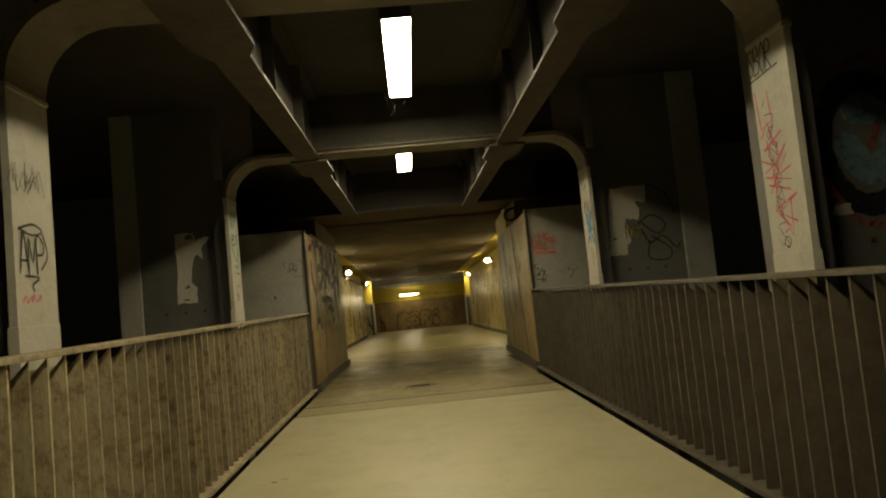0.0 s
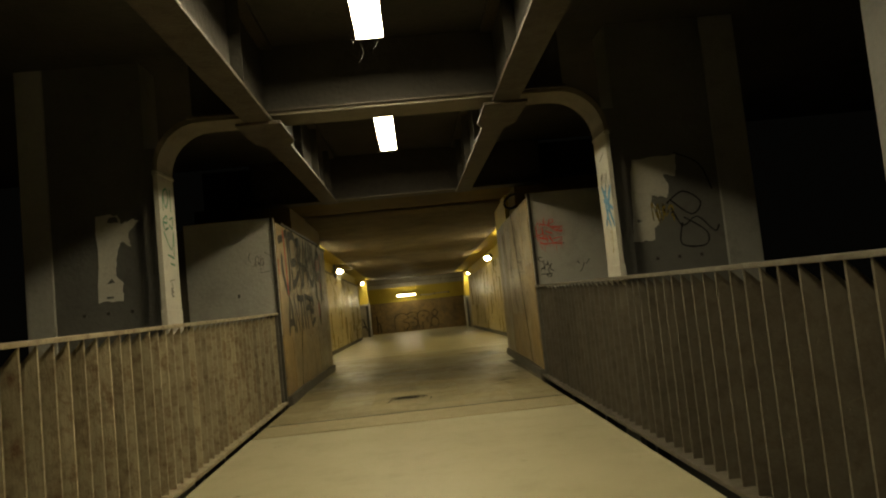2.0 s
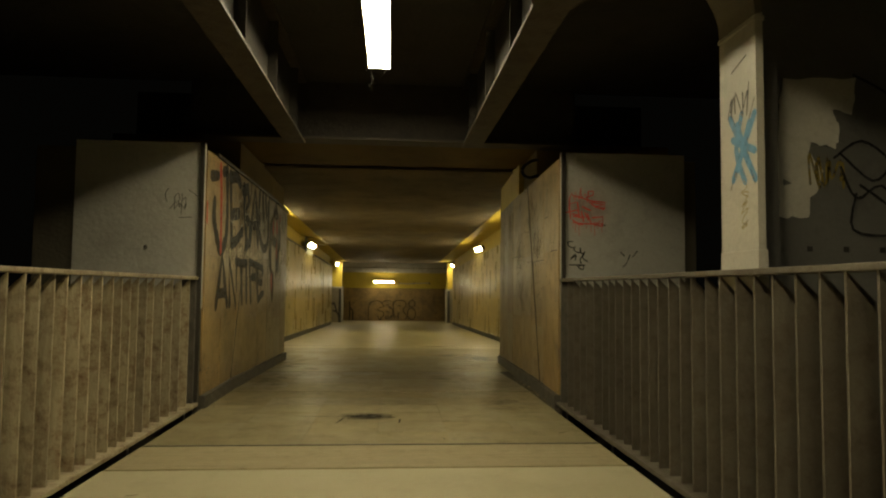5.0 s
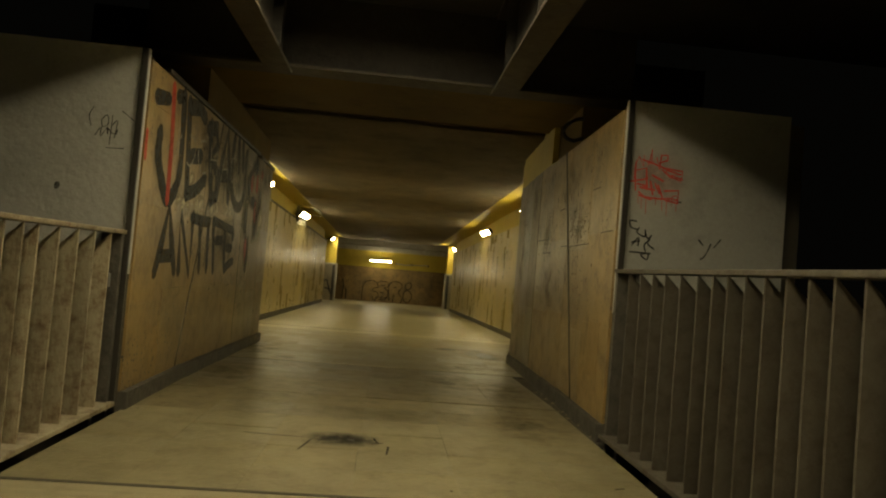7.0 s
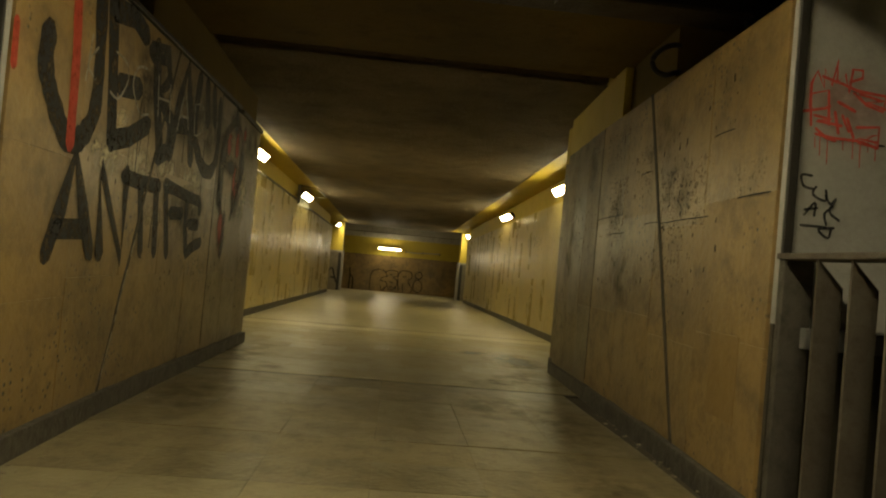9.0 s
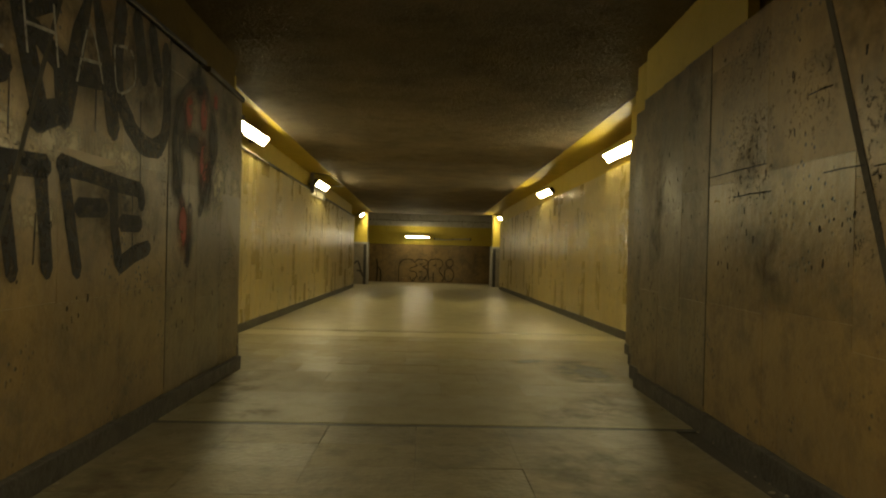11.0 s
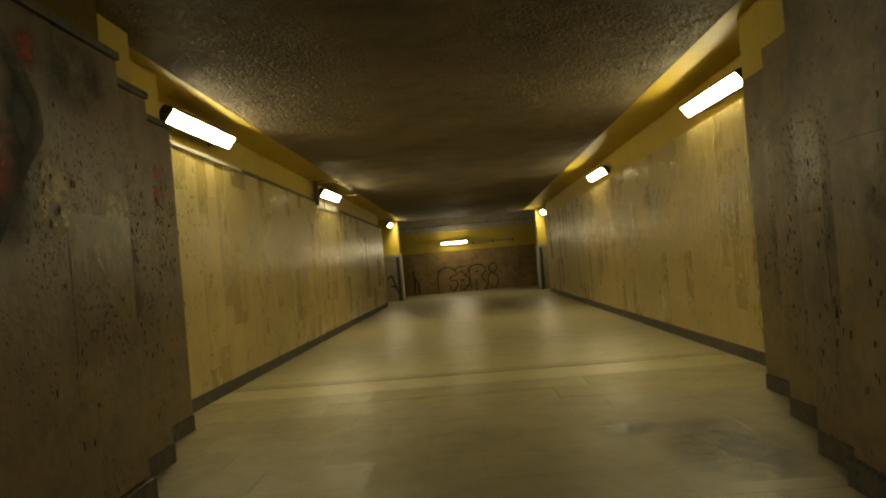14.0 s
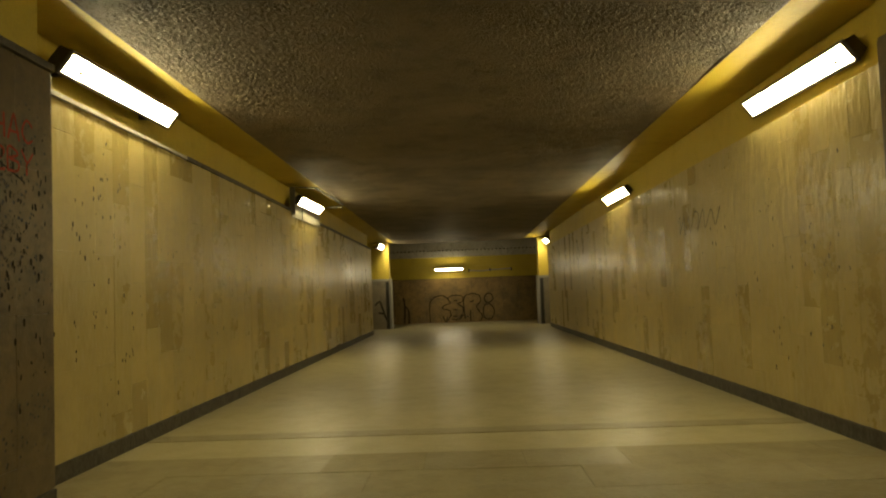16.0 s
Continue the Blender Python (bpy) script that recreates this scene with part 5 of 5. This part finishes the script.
def wall_lamp(x, s, y0, y1, z, label="glowing wall-mounted fluorescent lamp in a dark frame", tube_mat=HALLTUBE):
    """A lamp leaning out from a wall, its face looking down and out. s: the way out of the wall."""
    f = thing("wall_lamp", label, "lamp", "wall lamps in the hall", (x, y0, z))
    n = y1 - y0
    tilt = math.radians(52)
    c, q = math.cos(tilt), math.sin(tilt)

    def out(u, v):   # u along the face, v off the face, towards the hall and down
        return (s * (0.03 + u * c + v * q), u * q - v * c)
    part("housing", prism(B(), [out(0.0, 0.0), out(0.135, 0.0), out(0.12, -0.05), out(0.03, -0.055)], "y", 0, n), DARKMETAL, f, "dark metal housing")
    part("diffuser", prism(B(), [out(0.010, 0.002), out(0.127, 0.002), out(0.125, 0.013), out(0.012, 0.013)], "y", 0.025, n - 0.025), tube_mat, f, "glowing white diffuser")
    part("frame_lip", prism(B(), [out(-0.012, 0.0), out(0.009, 0.0), out(0.008, 0.017), out(-0.008, 0.017)], "y", 0, n), FRAMEGREY, f, "dull grey metal frame edge")
    part("frame_lip", prism(B(), [out(0.128, 0.0), out(0.146, 0.0), out(0.143, 0.017), out(0.129, 0.017)], "y", 0, n), FRAMEGREY, f)
    for y in (0.0, n - 0.024):
        part("frame_end", prism(B(), [out(0.009, 0.0), out(0.128, 0.0), out(0.128, 0.016), out(0.009, 0.016)], "y", y, y + 0.024), FRAMEGREY, f)
    for y in (-0.012, n + 0.001):
        part("end_cap", prism(B(), [out(-0.006, 0.012), out(0.141, 0.012), out(0.125, -0.055), out(0.02, -0.06)], "y", y, y + 0.011), DARKMETAL, f)
    for y in (0.15, n - 0.2):
        part("bracket", box(B(), min(-s * 0.1, s * 0.08), max(-s * 0.1, s * 0.08), y, y + 0.03, 0.02, 0.05), DARKMETAL, f)
    return f


wall_lamp(HALL_L, 1, 15.12, 16.50, 2.115)
wall_lamp(HALL_L, 1, 20.40, 21.80, 1.975, "glowing wall lamp set in a small boxed recess")
wall_lamp(HALL_R + 0.05, -1, 15.36, 16.72, 2.06)
wall_lamp(HALL_R + 0.05, -1, 20.45, 21.80, 1.945)
wall_lamp(-1.82, 1, 29.3, 30.2, 1.80, tube_mat=FARTUBE)
wall_lamp(2.84, -1, 29.3, 30.2, 1.80, tube_mat=FARTUBE)
for x, s in ((-1.82, 1), (2.84, -1)):
    part("lamp_bracket", box(B(), min(x, x + s * 0.06), max(x, x + s * 0.06), 30.19, STUB - 0.008, 1.84, 1.90, 0.003), DARKMETAL, bpy.data.objects["wall_stub_west" if s > 0 else "wall_stub_east"], "dark lamp bracket")
# boxed recess round the second west lamp
r = thing("lamp_recess", "pale boxed recess with an open metal flap", "bracket", at=(HALL_L, 20.24, 0))
part("side_plate", box(B(), -0.01, 0.06, -0.012, 0.012, 1.82, 2.19, 0.003), DIMPAINT, r, "dark side plate")
part("back_panel", box(B(), -0.006, 0.012, 0.02, 1.72, 1.79, 1.985, 0.003), CONCRETE, r, "pale panel")
part("mullion", box(B(), 0.012, 0.022, 0.55, 0.59, 1.80, 1.97, 0.002), DIMPAINT, r)
part("flap", prism(B(), [(0.02, 2.19), (0.36, 2.165), (0.36, 2.15), (0.02, 2.175)], "y", 0.0, 0.03), DIMPAINT, r)
part("flap", box(B(), 0.34, 0.37, 0.0, 1.9, 2.135, 2.155, 0.003), DIMPAINT, r)
part("flap_end", box(B(), 0.10, 0.34, 1.86, 1.90, 2.10, 2.12, 0.003), CONCRETE, r)

e = thing("end_light", "thin bright fluorescent tube on the yellow band", "lamp", at=(0.04, END - 0.26, 1.165))
part("tube_light", box(B(), -0.43, 0.43, -0.075, -0.03, 0.015, 0.065, 0.01), ENDTUBE, e, "glowing tube")
part("housing", box(B(), -0.46, 0.46, -0.03, 0.25, 0.01, 0.10, 0.005), DARKMETAL, e)
p = thing("conduit", "dusty conduit pipe along the yellow band", "pipe", at=(0.66, END - 0.06, 1.16))
part("pipe", tube(B(), [(0, 0, 0.0), (0.4, 0, -0.03), (0.8, 0, 0.0), (1.4, 0, 0.02)], 0.02), CONCRETE, p)
for u in (0.02, 0.7, 1.38):
    part("clip", box(B(), u - 0.02, u + 0.02, -0.03, 0.05, -0.05, 0.05, 0.003), DARKMETAL, p)

# cable loop on top of the east throat wall
c = thing("cable_loop", "black cable loop hanging at the wall top", "cable", at=(1.78, 10.34, 2.19))
part("cable", tube(B(), smooth([(0.10, 0.05, 0.10), (0.05, 0.0, 0.095), (-0.01, 0.0, 0.075), (-0.065, 0.0, 0.03), (-0.085, 0.0, -0.02), (-0.06, 0.0, -0.07), (0.0, 0.0, -0.088), (0.05, 0.0, -0.07), (0.10, 0.05, -0.05)], 5), 0.016), CABLE, c)

# ---- tiles on walls and floors ----
TALL = ((0.60, 0.60, 0.60, 0.14), (0.58, 0.61, 0.60, 0.15), (0.50, 0.60, 0.60, 0.24))
HALLROWS = ((0.635, 0.635, 0.625), (0.30, 0.635, 0.635, 0.325), (0.46, 0.635, 0.635, 0.165), (0.15, 0.635, 0.635, 0.475))
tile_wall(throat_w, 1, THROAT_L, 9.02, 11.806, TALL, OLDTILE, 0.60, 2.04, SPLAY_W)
tile_wall(throat_w, 1, THROAT_L, 11.814, 13.30, TALL, DARKTILE, 0.50, 2.04, SPLAY_W)
tile_wall(step_w1, 1, W1, 13.31, 13.92, HALLROWS, DARKTILE, 0.25, 2.025)
tile_wall(step_w2, 1, W2, 13.93, 14.70, HALLROWS, DARKTILE, 0.25, 2.025)
tile_wall(hall_w, 1, HALL_L, 14.71, 27.95, HALLROWS, WALLTILE, 0.21, 2.06)
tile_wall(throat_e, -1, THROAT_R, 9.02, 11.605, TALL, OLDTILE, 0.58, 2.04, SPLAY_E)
tile_wall(throat_e, -1, THROAT_R, 11.613, 12.85, TALL, DARKTILE, 0.42, 2.04, SPLAY_E)
tile_wall(step_e1, -1, E1, 12.86, 13.25, HALLROWS, DARKTILE, 0.20, 2.03)
tile_wall(step_e2, -1, E2, 13.26, 13.93, HALLROWS, DARKTILE, 0.23, 1.99)
tile_wall(step_e3, -1, E3, 13.94, 14.64, HALLROWS, DARKTILE, 0.23, 1.99)
tile_wall(hall_e, -1, HALL_R, 14.65, 28.85, HALLROWS, WALLTILE, 0.21, 2.05)
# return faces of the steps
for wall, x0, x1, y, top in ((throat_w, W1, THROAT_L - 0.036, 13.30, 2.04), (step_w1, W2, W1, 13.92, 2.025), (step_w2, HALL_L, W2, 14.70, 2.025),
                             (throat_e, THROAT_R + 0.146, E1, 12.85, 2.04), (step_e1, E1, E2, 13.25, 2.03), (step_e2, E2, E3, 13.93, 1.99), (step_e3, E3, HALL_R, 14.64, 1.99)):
    part("return_tile", box(B(), x0 + 0.002, x1 - 0.002, y - 0.02, y + 0.010, 0.10, top - 0.01, 0.003, fall=True), DARKTILE, wall)
# end wall tiles
et = mesh_of(box(B(), -0.247, 0.247, -0.012, 0.012, 0.002, 0.618, 0.003), "tile", OLDTILE)
for i in range(13):
    for k in range(3):
        piece("tile", et, pose(-2.5 + i * 0.5, END + 0.012, -0.94 + k * 0.62), end_wall)


def floor_tiles(parent, x0, x1, y0, y1, w, d, material, shift=False):
    nx, ny = round((x1 - x0) / w), round((y1 - y0) / d)
    w, d = (x1 - x0) / nx, (y1 - y0) / ny
    made = [mesh_of(box(B(), -w / 2 + g, w / 2 - g, -d / 2 + g, d / 2 - g, -0.02, 0.0, 0.0010), "floor_tile", material) for g in (0.0002, 0.0004, 0.0014)]
    for i in range(nx + shift):
        for j in range(ny):
            x, y = x0 + (i + 0.5 - 0.5 * (j % 2) * shift) * w, y0 + (j + 0.5) * d
            z = ground(y) + random.uniform(-0.0012, 0.0008)
            piece("floor_tile", random.choice(made), pose(x, y, z, random.uniform(-0.12, 0.12) - math.degrees(FALL) * (y > CREST), random.uniform(-0.1, 0.1), 0), parent)


floor_tiles(floor_throat, DECK_L + 0.01, DECK_R - 0.01, 7.79, 9.17, 0.47, 0.345, KHAKITILE)
floor_tiles(floor_throat, DECK_L + 0.01, DECK_R - 0.01, 9.17, 11.59, 0.47, 0.345, FLOORTILE)
floor_tiles(floor_hall, -1.78, 2.68, 11.65, 15.62, 0.55, 0.397, HALLTILE, True)
